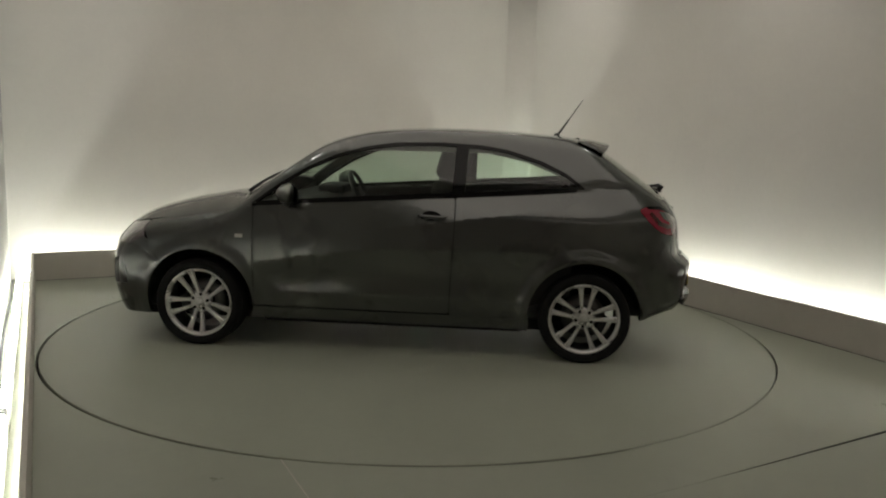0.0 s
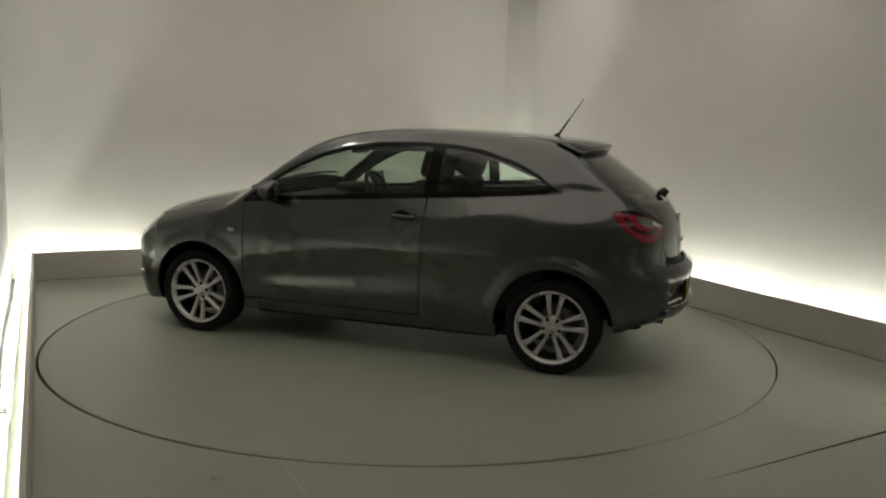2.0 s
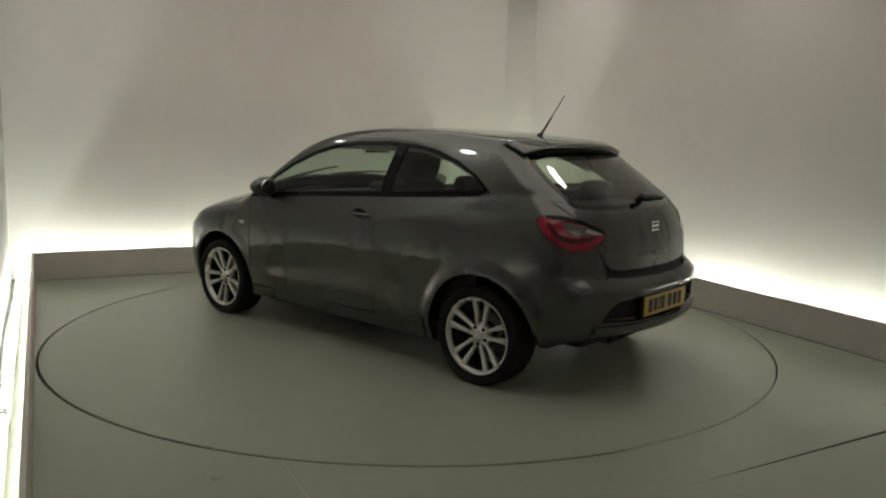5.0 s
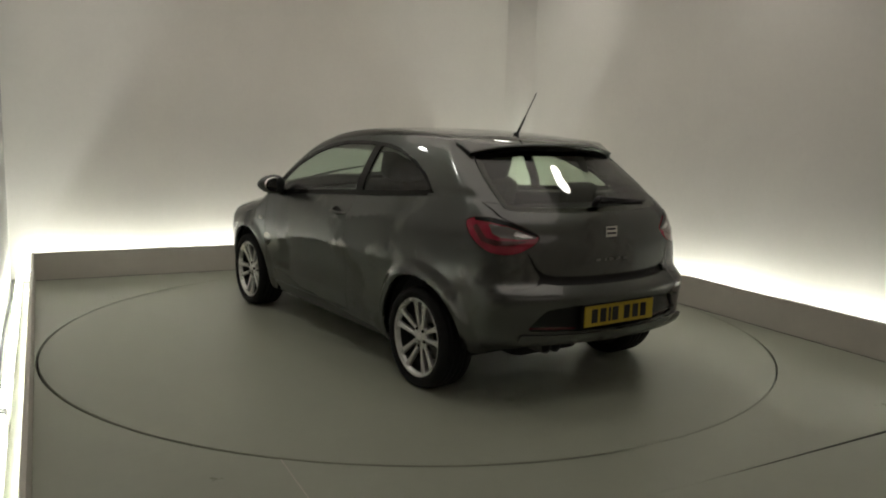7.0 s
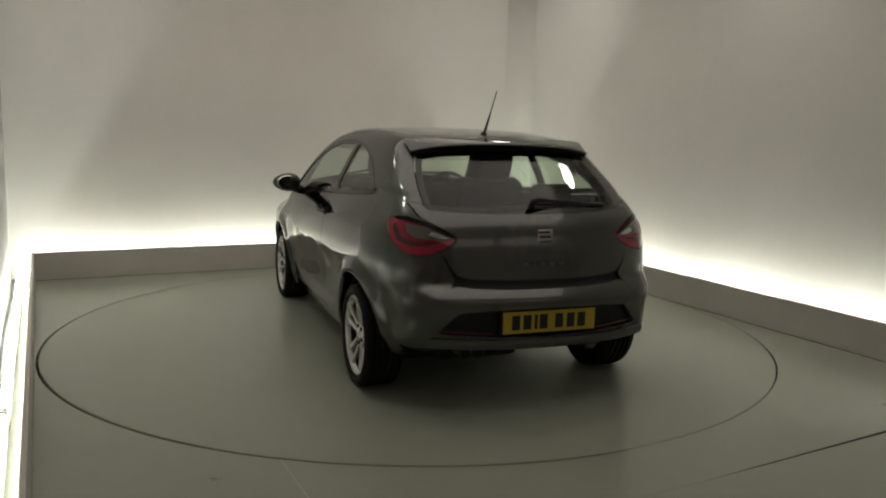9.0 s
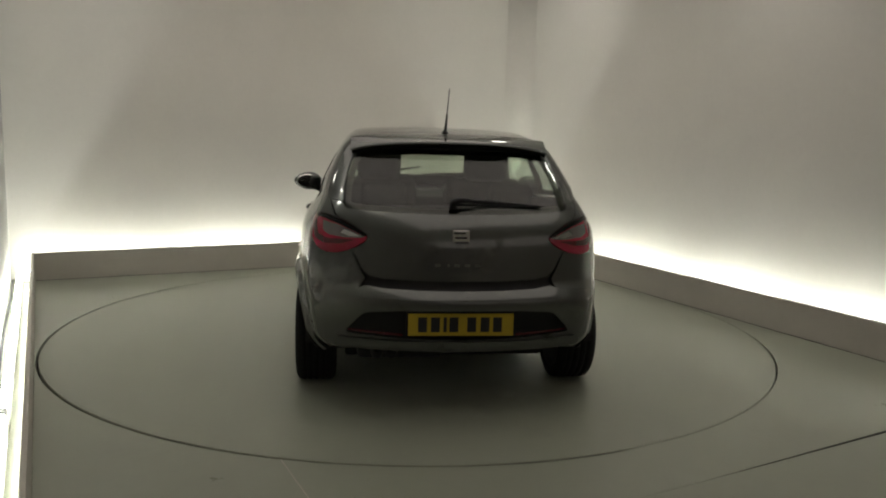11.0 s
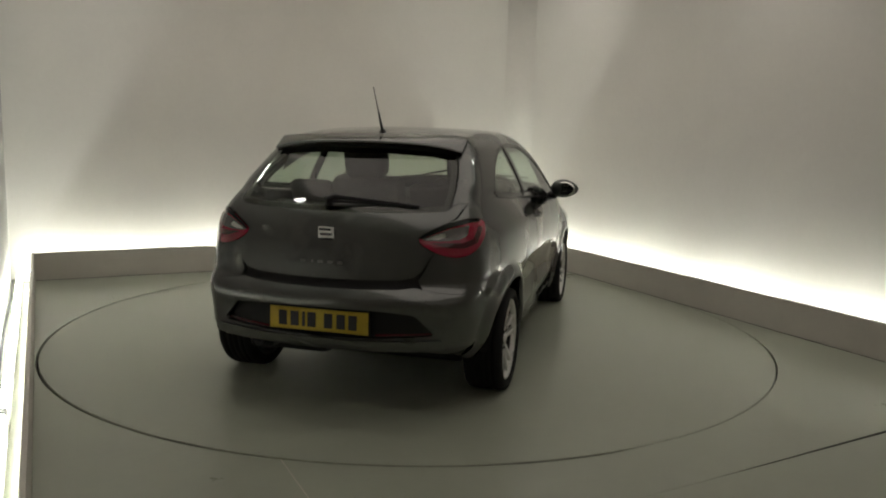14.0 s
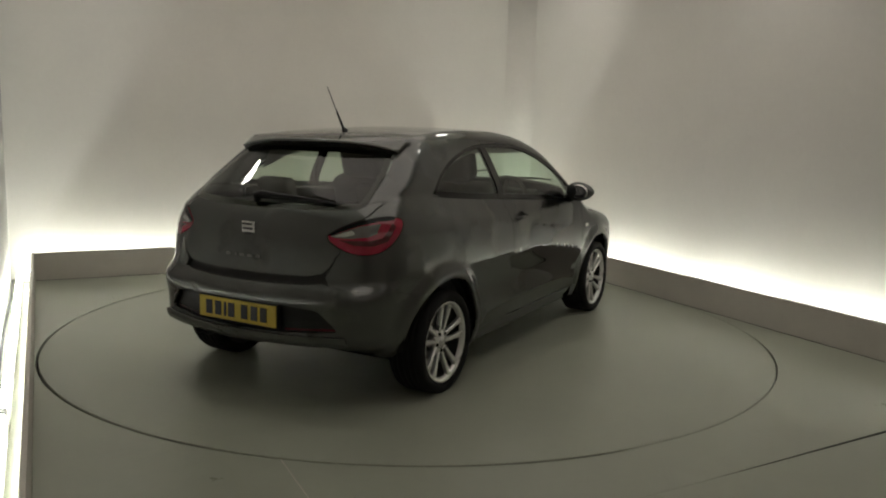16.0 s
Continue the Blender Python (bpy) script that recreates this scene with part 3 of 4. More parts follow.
panel("air_intake", [(band, grown(intake, 0.01), [])], BLACK, car, "black lower intake", sink=0.03)
for f in (fog, fog_r):
    panel("fog_light", [(band, grown(f, 0.01), [])], GLOSS_BLACK, car, "dark fog light recess", sink=0.02)
panel("cowl", [(bonnet_map, [(0.86, 0.66), (1.0, 0.66), (1.07, 0.30), (1.075, 0), (1.07, -0.30), (1.0, -0.66), (0.86, -0.66), (0.92, 0)], [])], BLACK, car, "black plastic scuttle panel", sink=0.022)

for y0, y1 in ((0.52, -0.02), (-0.05, -0.56)):
    pts = bonnet_map(np.array([(0.985 - 0.02 * k, y0 + (y1 - y0) * k / 6) for k in range(7)]))
    blade = tube([tuple(p + np.array([0, 0, 0.012])) for p in pts], [0.012, 0.011, 0.010, 0.009, 0.008, 0.007, 0.006], 8)
    part("front_wiper", blade, BLACK, car, "black windscreen wiper", smooth=True)

# ---- doors, sills
door = ([(0.871, 0.275), (0.60, 0.272), (0.0, 0.27), (-0.385, 0.27), (-0.39, 0.45), (-0.405, 0.70), (-0.41, 0.85)]
        + [(x, float(BELT(x))) for x in np.linspace(-0.41, 0.871, 14)])
door_l, door_r = both("door", [(band, grown(rounded(door, 0.02, 3), -0.001), [])], PAINT, car, step=0.015)
both("sill", [(band, [(0.905, 0.19), (0.871, 0.266), (0.0, 0.262), (-0.60, 0.262), (-0.885, 0.262), (-0.885, 0.185), (0.0, 0.185)], [])], PAINT, car, edge=0.04)

# ---- tail lamps, tailgate, rear quarter
LAMP = [(-1.545, 0.968), (-1.60, 0.985), (-1.68, 0.985), (-1.78, 0.962), (-1.87, 0.922), (-1.922, 0.893), (-1.918, 0.872), (-1.885, 0.845), (-1.83, 0.815), (-1.77, 0.803), (-1.70, 0.812), (-1.64, 0.845), (-1.585, 0.90)]
LAMP = rounded(LAMP, 0.03, 3)
wide = grown(LAMP, 0.004)
ins = [k for k, p in enumerate(wide)]
low_cut = min(ins, key=lambda k: abs(wide[k][0] + 1.86) + (9 if wide[k][1] > 0.87 else 0))
top_cut = min(ins, key=lambda k: abs(wide[k][0] + 1.77) + (9 if wide[k][1] < 0.90 else 0))
inner = wide[top_cut:low_cut + 1]                      # round the inner tip
outer = wide[low_cut:] + wide[:top_cut + 1]            # round the outer tip
gate_low = [(0.0, 0.680), (0.20, 0.681), (0.38, 0.686), (0.450, 0.701), (0.49, 0.735), (0.517, 0.79)]
gate_high = [(0.618, 0.99), (0.634, 1.028), (0.645, 1.059)]
gate_left = tail_b(gate_low) + inner[::-1] + tail_b(gate_high) + tail_b([(0.584, 1.0515), (0.574, 1.030), (0.545, 1.020), (0.45, 1.014), (0.25, 1.008), (0.0, 1.006)])
gate = gate_left + flip_s(gate_left)[1:-1]
tailgate = panel("tailgate", [(band, grown(gate, -0.0025), [])], PAINT, car)
arc_up = to_b(circle(-AXLE, HUB, ARCH, 130, -13, 40))   # from the seam over the top to the sill
door_back = [(-0.89, 0.19), (-0.89, 0.265), (-0.390, 0.264), (-0.395, 0.45), (-0.410, 0.70), (-0.415, 0.85), (-0.415, float(BELT(-0.415)))]
belt_back = [(x, float(BELT(x))) for x in np.linspace(-0.50, -1.26, 10)]
quarter = (arc_up + door_back + [p for p in belt_back if p[0] > XR] + to_b([(-1.19, 1.062), (-1.26, 1.072), (-1.40, 1.074), (-1.50, 1.072)])
           + tail_b([(0.650, 1.060), (0.640, 1.028), (0.624, 0.99)]) + outer[::-1] + tail_b([(0.523, 0.79), (0.497, 0.732), (0.470, 0.688)])
           + tail_b([(0.50, 0.648), (0.60, 0.634)]) + to_b([(-1.70, 0.620), (-1.60, 0.610), (-1.52, 0.585)]))
both("rear_quarter", [(band, quarter, [])], PAINT, car, edge=0.025, step=0.015)
lamp_parts = both("tail_light", [(band, LAMP, [])], RED_LENS, car, "red and clear wraparound tail light", sink=0.001)
CLEAR = rounded([(-1.912, 0.889), (-1.86, 0.909), (-1.77, 0.942), (-1.675, 0.955), (-1.70, 0.908), (-1.74, 0.890), (-1.82, 0.882), (-1.88, 0.883)], 0.008, 3)
GLINT = rounded([(-1.895, 0.888), (-1.85, 0.906), (-1.805, 0.920), (-1.795, 0.902), (-1.84, 0.889)], 0.006, 2)
DEEP = rounded([(-1.87, 0.874), (-1.80, 0.873), (-1.73, 0.874), (-1.672, 0.888), (-1.618, 0.955), (-1.600, 0.940), (-1.650, 0.870), (-1.72, 0.848), (-1.80, 0.850)], 0.008, 3)
DARK = rounded([(-1.60, 0.983), (-1.68, 0.984), (-1.78, 0.961), (-1.87, 0.921), (-1.920, 0.894), (-1.905, 0.892), (-1.86, 0.912), (-1.77, 0.946), (-1.68, 0.967), (-1.60, 0.972)], 0.004, 3)
for k, lp in enumerate(lamp_parts):
    panel("clear_lens", [(band, CLEAR, [])], CLEAR_LENS, lp, "clear reversing lens", sink=-0.002, edge=0.003, mirror=bool(k))
    panel("reflector_bowl", [(band, GLINT, [])], CHROME, lp, "bright reflector behind the clear lens", sink=-0.0032, edge=0.002, mirror=bool(k))
    panel("inner_lens", [(band, DEEP, [])], RED_DARK, lp, "deep red inner lens", sink=-0.002, edge=0.003, mirror=bool(k))
    panel("bezel", [(band, DARK, [])], GLOSS_BLACK, lp, "black upper edge", sink=-0.0025, edge=0.003, mirror=bool(k))

# ---- rear bumper
b_arc = to_b(circle(-AXLE, HUB, ARCH, 130, 183, 20))
bump_top = tail_b([(0.0, 0.640), (0.20, 0.641), (0.38, 0.646), (0.46, 0.656), (0.50, 0.6467), (0.60, 0.6327)]) + to_b([(-1.70, 0.6187), (-1.60, 0.6087), (-1.52, 0.5837)])
half_l = bump_top + b_arc + to_b([(-1.63, 0.262)]) + tail_b([(0.64, 0.312), (0.50, 0.342), (0.30, 0.354), (0.0, 0.358)])
bumper_outline = half_l + flip_s(half_l)[1:-1]
recess = rounded(tail_b([(-0.575, 0.425), (-0.475, 0.532), (-0.30, 0.548), (0.0, 0.552), (0.30, 0.548), (0.475, 0.532), (0.575, 0.425), (0.30, 0.408), (0, 0.404), (-0.30, 0.408)]), 0.03, 3)
rear_bumper = panel("rear_bumper", [(band, bumper_outline, [recess])], PAINT, car, edge=0.022)
panel("bumper_insert", [(band, grown(recess, 0.006), [])], BLACK, rear_bumper, "black textured bumper insert", sink=0.03, edge=0)
lip = tail_b([(-0.61, 0.368), (-0.45, 0.360), (0.0, 0.357), (0.45, 0.360), (0.61, 0.368), (0.60, 0.406), (0.30, 0.398), (0.0, 0.395), (-0.30, 0.398), (-0.60, 0.406)])
panel("bumper_lip", [(band, rounded(lip, 0.010, 3), [])], PAINT, rear_bumper, "narrow protruding lower lip", sink=-0.022, edge=0.030, step=0.012)
for s in (-1, 1):
    strip = rounded(tail_b([(s * 0.285, 0.414), (s * 0.565, 0.428), (s * 0.555, 0.439), (s * 0.285, 0.425)]), 0.004, 2)
    panel("reflector", [(band, strip, [])], RED_DARK, rear_bumper, "narrow red reflector", sink=0.022, edge=0.008)
panel("diffuser", [(tail_map, rounded([(-0.50, 0.335), (0.50, 0.335), (0.48, 0.372), (0.0, 0.378), (-0.48, 0.372)], 0.02), [])], BLACK, rear_bumper, "black lower valance", sink=0.05, edge=0.02)

# ---- roof with pillars: one sheet with openings for screen, side glass and rear glass
screen_edge = [(1.00, 0.69), (0.90, 0.665), (0.75, 0.635), (0.60, 0.598), (0.49, 0.55), (0.445, 0.47), (0.425, 0.25)]
glass_edge = [(0.580, 1.05), (0.577, 1.12), (0.560, 1.20), (0.537, 1.265), (0.503, 1.300), (0.40, 1.318), (0.20, 1.328)]
low_edge = ([(0.98, 0.912), (0.90, 0.917)] + [(x, float(BELT(x)) + 0.003) for x in np.linspace(0.80, -1.18, 22)] + [(-1.26, 1.070), (-1.40, 1.070), (-1.50, 1.068)])
shell_l = top_h(screen_edge[::-1]) + side_h(low_edge) + tail_h([(0.655, 1.058)] + glass_edge)
shell = [top_h([(0.42, 0.0)])[0]] + shell_l + [tail_h([(0.0, 1.330)])[0]] + flip_w(shell_l)
dlo_h = rounded(side_h(dense(DLO, 0.05)), 0.02, 3)
panel("roof", [(hood, shell, [dlo_h, flip_w(dlo_h)])], PAINT, car, step=0.035, sink=0.0006)
panel("headliner", [(hood, side_h([(x, 1.30) for x in np.linspace(0.25, -0.60, 10)] + [(-0.85, 1.25), (-1.05, 1.17)]) + flip_w(side_h([(x, 1.30) for x in np.linspace(0.25, -0.60, 10)] + [(-0.85, 1.25), (-1.05, 1.17)])), [])],
      HEADLINER, car, "grey fabric headliner", sink=0.035, edge=0, step=0.06)
windscreen = panel("windscreen", [(bonnet_map, [(1.02, 0.0), (1.00, 0.35)] + [(x + 0.012, y + 0.015) for x, y in screen_edge] + [(0.41, 0.0)]
                   + [(x + 0.012, -y - 0.015) for x, y in screen_edge[::-1]] + [(1.00, -0.35)], [])], SCREEN_GLASS, car, "clear laminated windscreen", sink=0.006, edge=0, step=0.05)
glass_full = [(0.0, 1.004), (0.25, 1.006), (0.45, 1.012), (0.54, 1.020), (0.572, 1.032)] + [(y - 0.006, z) for y, z in glass_edge] + [(0.0, 1.326)]
gl = glass_full + [(-y, z) for y, z in glass_full[::-1][1:-1]]
rear_window = panel("rear_window", [(tail_map, gl, [])], REAR_GLASS, car, "tinted rear window", sink=0.004, edge=0, step=0.05)
gl_in = grown(gl, -0.03)
panel("frit", [(tail_map, grown(gl, -0.001), [gl_in])], GLOSS_BLACK, rear_window, "black border of the glass", sink=0.007, edge=0.006)
ring_in = grown(dlo_h, -0.02)
split_a, split_b = -0.385, -0.465
for k in (False, True):
    tr = panel("window_trim", [(hood, grown(dlo_h, -0.002), [ring_in])], GLOSS_BLACK, car, "gloss black window surround", sink=0.003, edge=0.012, mirror=k)
    bp = side_h([(split_b, 1.012), (split_a, 1.006), (split_a - 0.015, 1.330), (split_b - 0.015, 1.328)])
    panel("pillar_cover", [(hood, bp, [])], GLOSS_BLACK, tr, "gloss black pillar cover", sink=0.0025, edge=0.02, mirror=k)
    bel = side_h([(x, float(BELT(x)) + 0.002) for x in np.linspace(0.88, -1.16, 20)] + [(x, float(BELT(x)) + 0.016) for x in np.linspace(-1.16, 0.88, 20)])
    panel("waist_seal", [(hood, bel, [])], GLOSS_BLACK, tr, "black waist seal", sink=-0.002, edge=0.006, mirror=k, step=0.02)
low_f = [(x, float(BELT(x)) + 0.008) for x in np.linspace(0.88, split_a, 12)]
up_f = [(split_a - 0.015, 1.338)] + [p for p in dlo_top if p[0] > split_a]
low_q = [(x, float(BELT(x)) + 0.008) for x in np.linspace(split_b, -1.20, 9)]
up_q = [p for p in dlo_top if p[0] < split_b - 0.02] + [(split_b - 0.015, 1.338)]
both("door_window", [(hood, side_h(low_f + up_f), [])], SIDE_GLASS, car, "green-tinted door glass", sink=0.007, edge=0, step=0.05)
both("quarter_window", [(hood, side_h(low_q + up_q), [])], SIDE_GLASS, car, "green-tinted fixed quarter glass", sink=0.007, edge=0, step=0.05)

# ---- dark inner shell behind the shut lines, door cards, floor pan, wheel wells
full = [(S_TAIL, 0.64), (-1.95, 0.645), (-1.60, 0.66), (-1.20, 0.70), (-0.92, 0.55), (-0.86, 0.24), (0.86, 0.24), (0.93, 0.55), (1.20, 0.70), (1.45, 0.68), (1.45, 0.76),
        (1.25, 0.84), (0.85, 0.87), (0.0, 0.94), (-0.60, 0.975), (-1.0, 1.005), (-1.30, 1.03), (-1.55, 1.03), (-1.70, 1.0), (-1.95, 0.985), (S_TAIL, 0.985)]
both("body_liner", [(band, full, [])], TRIM, car, "black inner panels", sink=0.03, edge=0, step=0.06)


def smooth_box(size, centre, bevel, turn=None):
    return box(size, centre, bevel, turn, 4)


pan = join(box((3.05, 1.14, 0.08), (0.23, 0, 0.175), 0.02), box((1.72, 1.34, 0.09), (0, 0, 0.185), 0.03), box((0.30, 1.00, 0.08), (-1.58, 0, 0.36), 0.03), box((0.30, 1.2, 0.12), (1.72, 0, 0.26), 0.03))
part("floor_pan", pan, BLACK, car, "black underside")
for x in (AXLE, -AXLE):
    for s in (1, -1):
        w = lathe([(0.02, 0.50), (ARCH - 0.01, 0.50), (ARCH + 0.012, 0.56), (ARCH + 0.012, 0.775)], 40)
        bmesh.ops.bisect_plane(w, geom=w.verts[:] + w.edges[:] + w.faces[:], plane_co=(0, 0, 0.015), plane_no=(0, 0, 1), clear_inner=True)
        bmesh.ops.scale(w, vec=(1, s, 1), verts=w.verts)
        bmesh.ops.translate(w, vec=(x, 0, HUB), verts=w.verts)
        part("wheel_well", w, BLACK, car, "black wheel arch lining", smooth=True)
for x in (AXLE, -AXLE):
    part("axle", tube([(x, -0.6, 0.26), (x, 0.6, 0.26)], 0.032), DARK_METAL, car, "dark steel axle")

# ---- wheels
def wheel_meshes():
    made = {}
    made["wheel"] = lathe([(0.001, 0.045), (0.06, 0.045), (0.062, 0.02), (0.06, -0.06), (0.001, -0.06)], 32), DARK_METAL
    sidewall = [(0.219, 0.088), (0.226, 0.098), (0.242, 0.106), (0.258, 0.108), (0.270, 0.103), (0.279, 0.094), (0.283, 0.082)]
    tread = []
    for y in (0.052, 0.018, -0.018, -0.052):
        tread += [(TREAD, y + 0.006), (TREAD - 0.007, y + 0.004), (TREAD - 0.007, y - 0.004), (TREAD, y - 0.006)]
    made["tyre"] = lathe(sidewall + [(TREAD, 0.07)] + tread + [(TREAD, -0.07)] + [(r, -y) for r, y in sidewall[::-1]], 72), RUBBER
    rim = [(0.199, 0.068), (0.203, 0.083), (0.210, 0.090), (0.217, 0.096), (0.222, 0.095), (0.223, 0.088), (0.218, 0.083)]
    made["rim"] = lathe(rim, 72), ALLOY
    # Barrel split from the silver rim, its dark colour standing for shade behind the spokes.
    made["barrel"] = lathe([(0.2005, 0.071), (0.205, 0.02), (0.195, 0.0), (0.198, -0.09), (0.224, -0.098)], 72), DARK_METAL
    cap = lathe([(0.001, 0.079), (0.024, 0.078), (0.028, 0.074), (0.030, 0.066)], 24)
    made["hub_cap"] = cap, ALLOY
    hubs = lathe([(0.030, 0.070), (0.050, 0.068), (0.066, 0.060), (0.072, 0.045), (0.070, 0.02)], 40)
    made["hub_plate"] = hubs, ALLOY
    made["brake_disc"] = lathe([(0.07, -0.012), (0.138, -0.012), (0.138, -0.034), (0.07, -0.034)], 40), STEEL
    return made


def spoke(pair):
    """One twin spoke: two tapered arms that meet near the hub."""
    out = []
    for s in (-1, 1):
        stations = []
        for r, hw, y, dp in ((0.050, 0.0115, 0.066, 0.030), (0.09, 0.0110, 0.071, 0.028), (0.14, 0.0125, 0.078, 0.026), (0.185, 0.0160, 0.084, 0.024), (0.203, 0.0215, 0.087, 0.022)):
            stations.append((r, s * math.asin((0.0185 + 0.165 * (r - 0.05)) / r), hw, y, dp))
        bm = bmesh.new()
        rows = []
        for r, a, hw, y, dp in stations:
            c, d = Vector((math.cos(a), 0, math.sin(a))), Vector((-math.sin(a), 0, math.cos(a)))
            p = c * r
            sec = [(-hw, -dp), (-hw, -0.006), (-hw * 0.62, 0), (hw * 0.62, 0), (hw, -0.006), (hw, -dp)]
            rows.append([bm.verts.new(p + d * u + Vector((0, y + v, 0))) for u, v in sec])
        for p, q in zip(rows, rows[1:]):
            for k in range(5):
                bm.faces.new((p[k], p[k + 1], q[k + 1], q[k]))
        bmesh.ops.recalc_face_normals(bm, faces=bm.faces)
        if sum(f.normal.y for f in bm.faces) < 0:
            bmesh.ops.reverse_faces(bm, faces=bm.faces)
        out.append(bm)
    return join(*out)


def to_mesh(name, bm, mat, smooth=True):
    me = bpy.data.meshes.new(name)
    bm.to_mesh(me)
    bm.free()
    me.materials.append(mat)
    if smooth:
        me.shade_smooth()
    return me


WHEEL = {k: to_mesh(k, bm, mat) for k, (bm, mat) in wheel_meshes().items()}
SPOKE = to_mesh("spoke", spoke(0), ALLOY, False)
BOLT = to_mesh("wheel_bolt", lathe([(0.001, 0.012), (0.008, 0.012), (0.0105, 0.008), (0.0105, 0.0)], 8), GLOSS_BLACK)
for x in (AXLE, -AXLE):
    for s in (1, -1):
        hub = new("wheel", WHEEL["wheel"])
        hub.parent = car
        hub["label"] = "silver twin-spoke alloy wheel with black tyre"
        hub.matrix_basis = pose(x, s * 0.728, HUB, 0, 10 if x > 0 else -23, 0 if s > 0 else 180)
        for k in ("tyre", "rim", "barrel", "hub_cap", "hub_plate", "brake_disc"):
            o = new(k, WHEEL[k])
            o.parent = hub
        for k in range(5):
            o = new("spoke", SPOKE)
            o.parent, o.matrix_basis = hub, pose(0, 0, 0, 0, 72 * k, 0)
            o = new("wheel_bolt", BOLT)
            o.parent, o.matrix_basis = hub, pose(0, 0, 0, 0, 72 * k + 36, 0) @ pose(0.05, 0.062, 0)
        o = new("caliper", to_mesh("caliper", box((0.06, 0.05, 0.12), (0.125 * (1 if x * s > 0 else -1), -0.02, 0.0), 0.012), DARK_METAL))
        o.parent = hub

# ---- spoiler, wiper, aerial, badge, plate
def spoiler_section(y):
    """Top start, tip top, tip bottom and under start of the roof spoiler at y."""
    drop = 0.052 * y * y + 0.08 * y ** 4
    back = 0.25 * y * y + 0.10 * y ** 4
    tip = drop + 0.26 * y ** 4
    xs = -1.20 + 0.4 * back
    z0 = float(top_line(xs)) - drop + 0.003
    return [(xs, z0), (-1.31 + back, float(top_line(-1.31 + back)) - drop + 0.005), (-1.395 + back, 1.360 - tip), (-1.410 + back, 1.354 - tip), (-1.413 + back, 1.348 - tip), (-1.405 + back, 1.344 - tip)]


def spoiler_under(y):
    drop, back = 0.052 * y * y + 0.34 * y ** 4, 0.25 * y * y + 0.10 * y ** 4
    return [(-1.409 + back, 1.3475 - drop), (-1.402 + back, 1.326 - drop), (-1.388 + back, 1.312 - drop), (-1.34 + back, 1.302 - drop)]


def sweep(section, ys):
    bm = bmesh.new()
    rows = [[bm.verts.new((x, y, z)) for x, z in section(y)] for y in ys]
    for a, b in zip(rows, rows[1:]):
        for k in range(len(a) - 1):
            bm.faces.new((a[k], a[k + 1], b[k + 1], b[k]))
    bm.faces.new(rows[0]), bm.faces.new(rows[-1][::-1])
    bmesh.ops.recalc_face_normals(bm, faces=bm.faces)
    return bm


ys = [0.548 * math.sin(math.pi / 2 * k / 14) for k in range(-14, 15)]
spoiler = part("roof_spoiler", sweep(spoiler_section, ys), PAINT, car, smooth=True)
# Gloss black here carries the shade under the spoiler's edge.
part("spoiler_underside", sweep(spoiler_under, [y * 0.985 for y in ys]), GLOSS_BLACK, spoiler, "underside of the spoiler, blackened for its shade", smooth=True)

arm = join(tube([(-1.775, 0.03, 1.035), (-1.79, 0.03, 1.065), (-1.775, 0.0, 1.075), (-1.765, -0.06, 1.07), (-1.735, -0.22, 1.058), (-1.715, -0.40, 1.045)], [0.022, 0.020, 0.016, 0.011, 0.008, 0.005]),
           tube([(-1.77, 0.02, 1.05), (-1.745, -0.20, 1.048), (-1.715, -0.43, 1.04)], 0.006))
part("rear_wiper", arm, BLACK, car, "black rear wiper arm", smooth=True)
aerial_base = lathe([(0.001, 0.03), (0.012, 0.026), (0.022, 0.012), (0.030, 0.0), (0.030, -0.01)], 16, "Z")
bmesh.ops.translate(aerial_base, vec=(-1.055, 0, 1.392), verts=aerial_base.verts)
aerial = part("aerial", aerial_base, BLACK, car, "black roof aerial", smooth=True)
part("rod", join(tube([(-1.058, 0, 1.40), (-1.135, 0, 1.515)], [0.009, 0.005]), tube([(-1.135, 0, 1.515), (-1.225, 0, 1.65)], [0.0032, 0.0025])), BLACK, aerial, smooth=True)

badge = part("badge", box((0.010, 0.088, 0.078), (-1.876, 0, 0.897), 0.006, None), CHROME, tailgate, "square silver emblem")
for k, z in enumerate((0.873, 0.897, 0.921)):
    part("badge_bar", box((0.004, 0.060, 0.010), (-1.883, (-0.006, 0.0, 0.006)[k], z), 0.001), DARK_METAL, badge)
for y in (0.115, 0.062, 0.020, -0.032, -0.085):
    part("letter_bar", box((0.005, 0.028 if y != 0.062 else 0.010, 0.014), (-1.9075 + 0.26 * y * y, y, 0.763), 0.002), STEEL, tailgate, "small silver letter bar")

plate = part("number_plate", box((0.006, 0.520, 0.111), (-1.968, 0, 0.481), 0.002, None), YELLOW, rear_bumper, "yellow number plate with dark bars")
for y in (0.190, 0.127, 0.079, 0.036, -0.052, -0.118, -0.180):
    part("plate_bar", box((0.003, 0.044 if y != 0.079 else 0.016, 0.074), (-1.972, y, 0.481), 0.0008), PLATE_INK, plate)
part("plate_holder", box((0.02, 0.540, 0.125), (-1.954, 0, 0.481), 0.004), BLACK, rear_bumper, "black plate holder")
for y in (0.335, 0.405):
    pipe = lathe([(0.030, -0.02), (0.034, -0.02), (0.034, 0.14), (0.030, 0.14), (0.029, -0.01), (0.001, 0.06)], 24, "X")
    bmesh.ops.translate(pipe, vec=(-1.825, y, 0.312), verts=pipe.verts)
    part("exhaust_pipe", pipe, DARK_METAL, car, "twin round exhaust tip", smooth=True)
part("silencer", box((0.22, 0.46, 0.13), (-1.62, 0.28, 0.30), 0.05), BLACK, car, "dark silencer box")

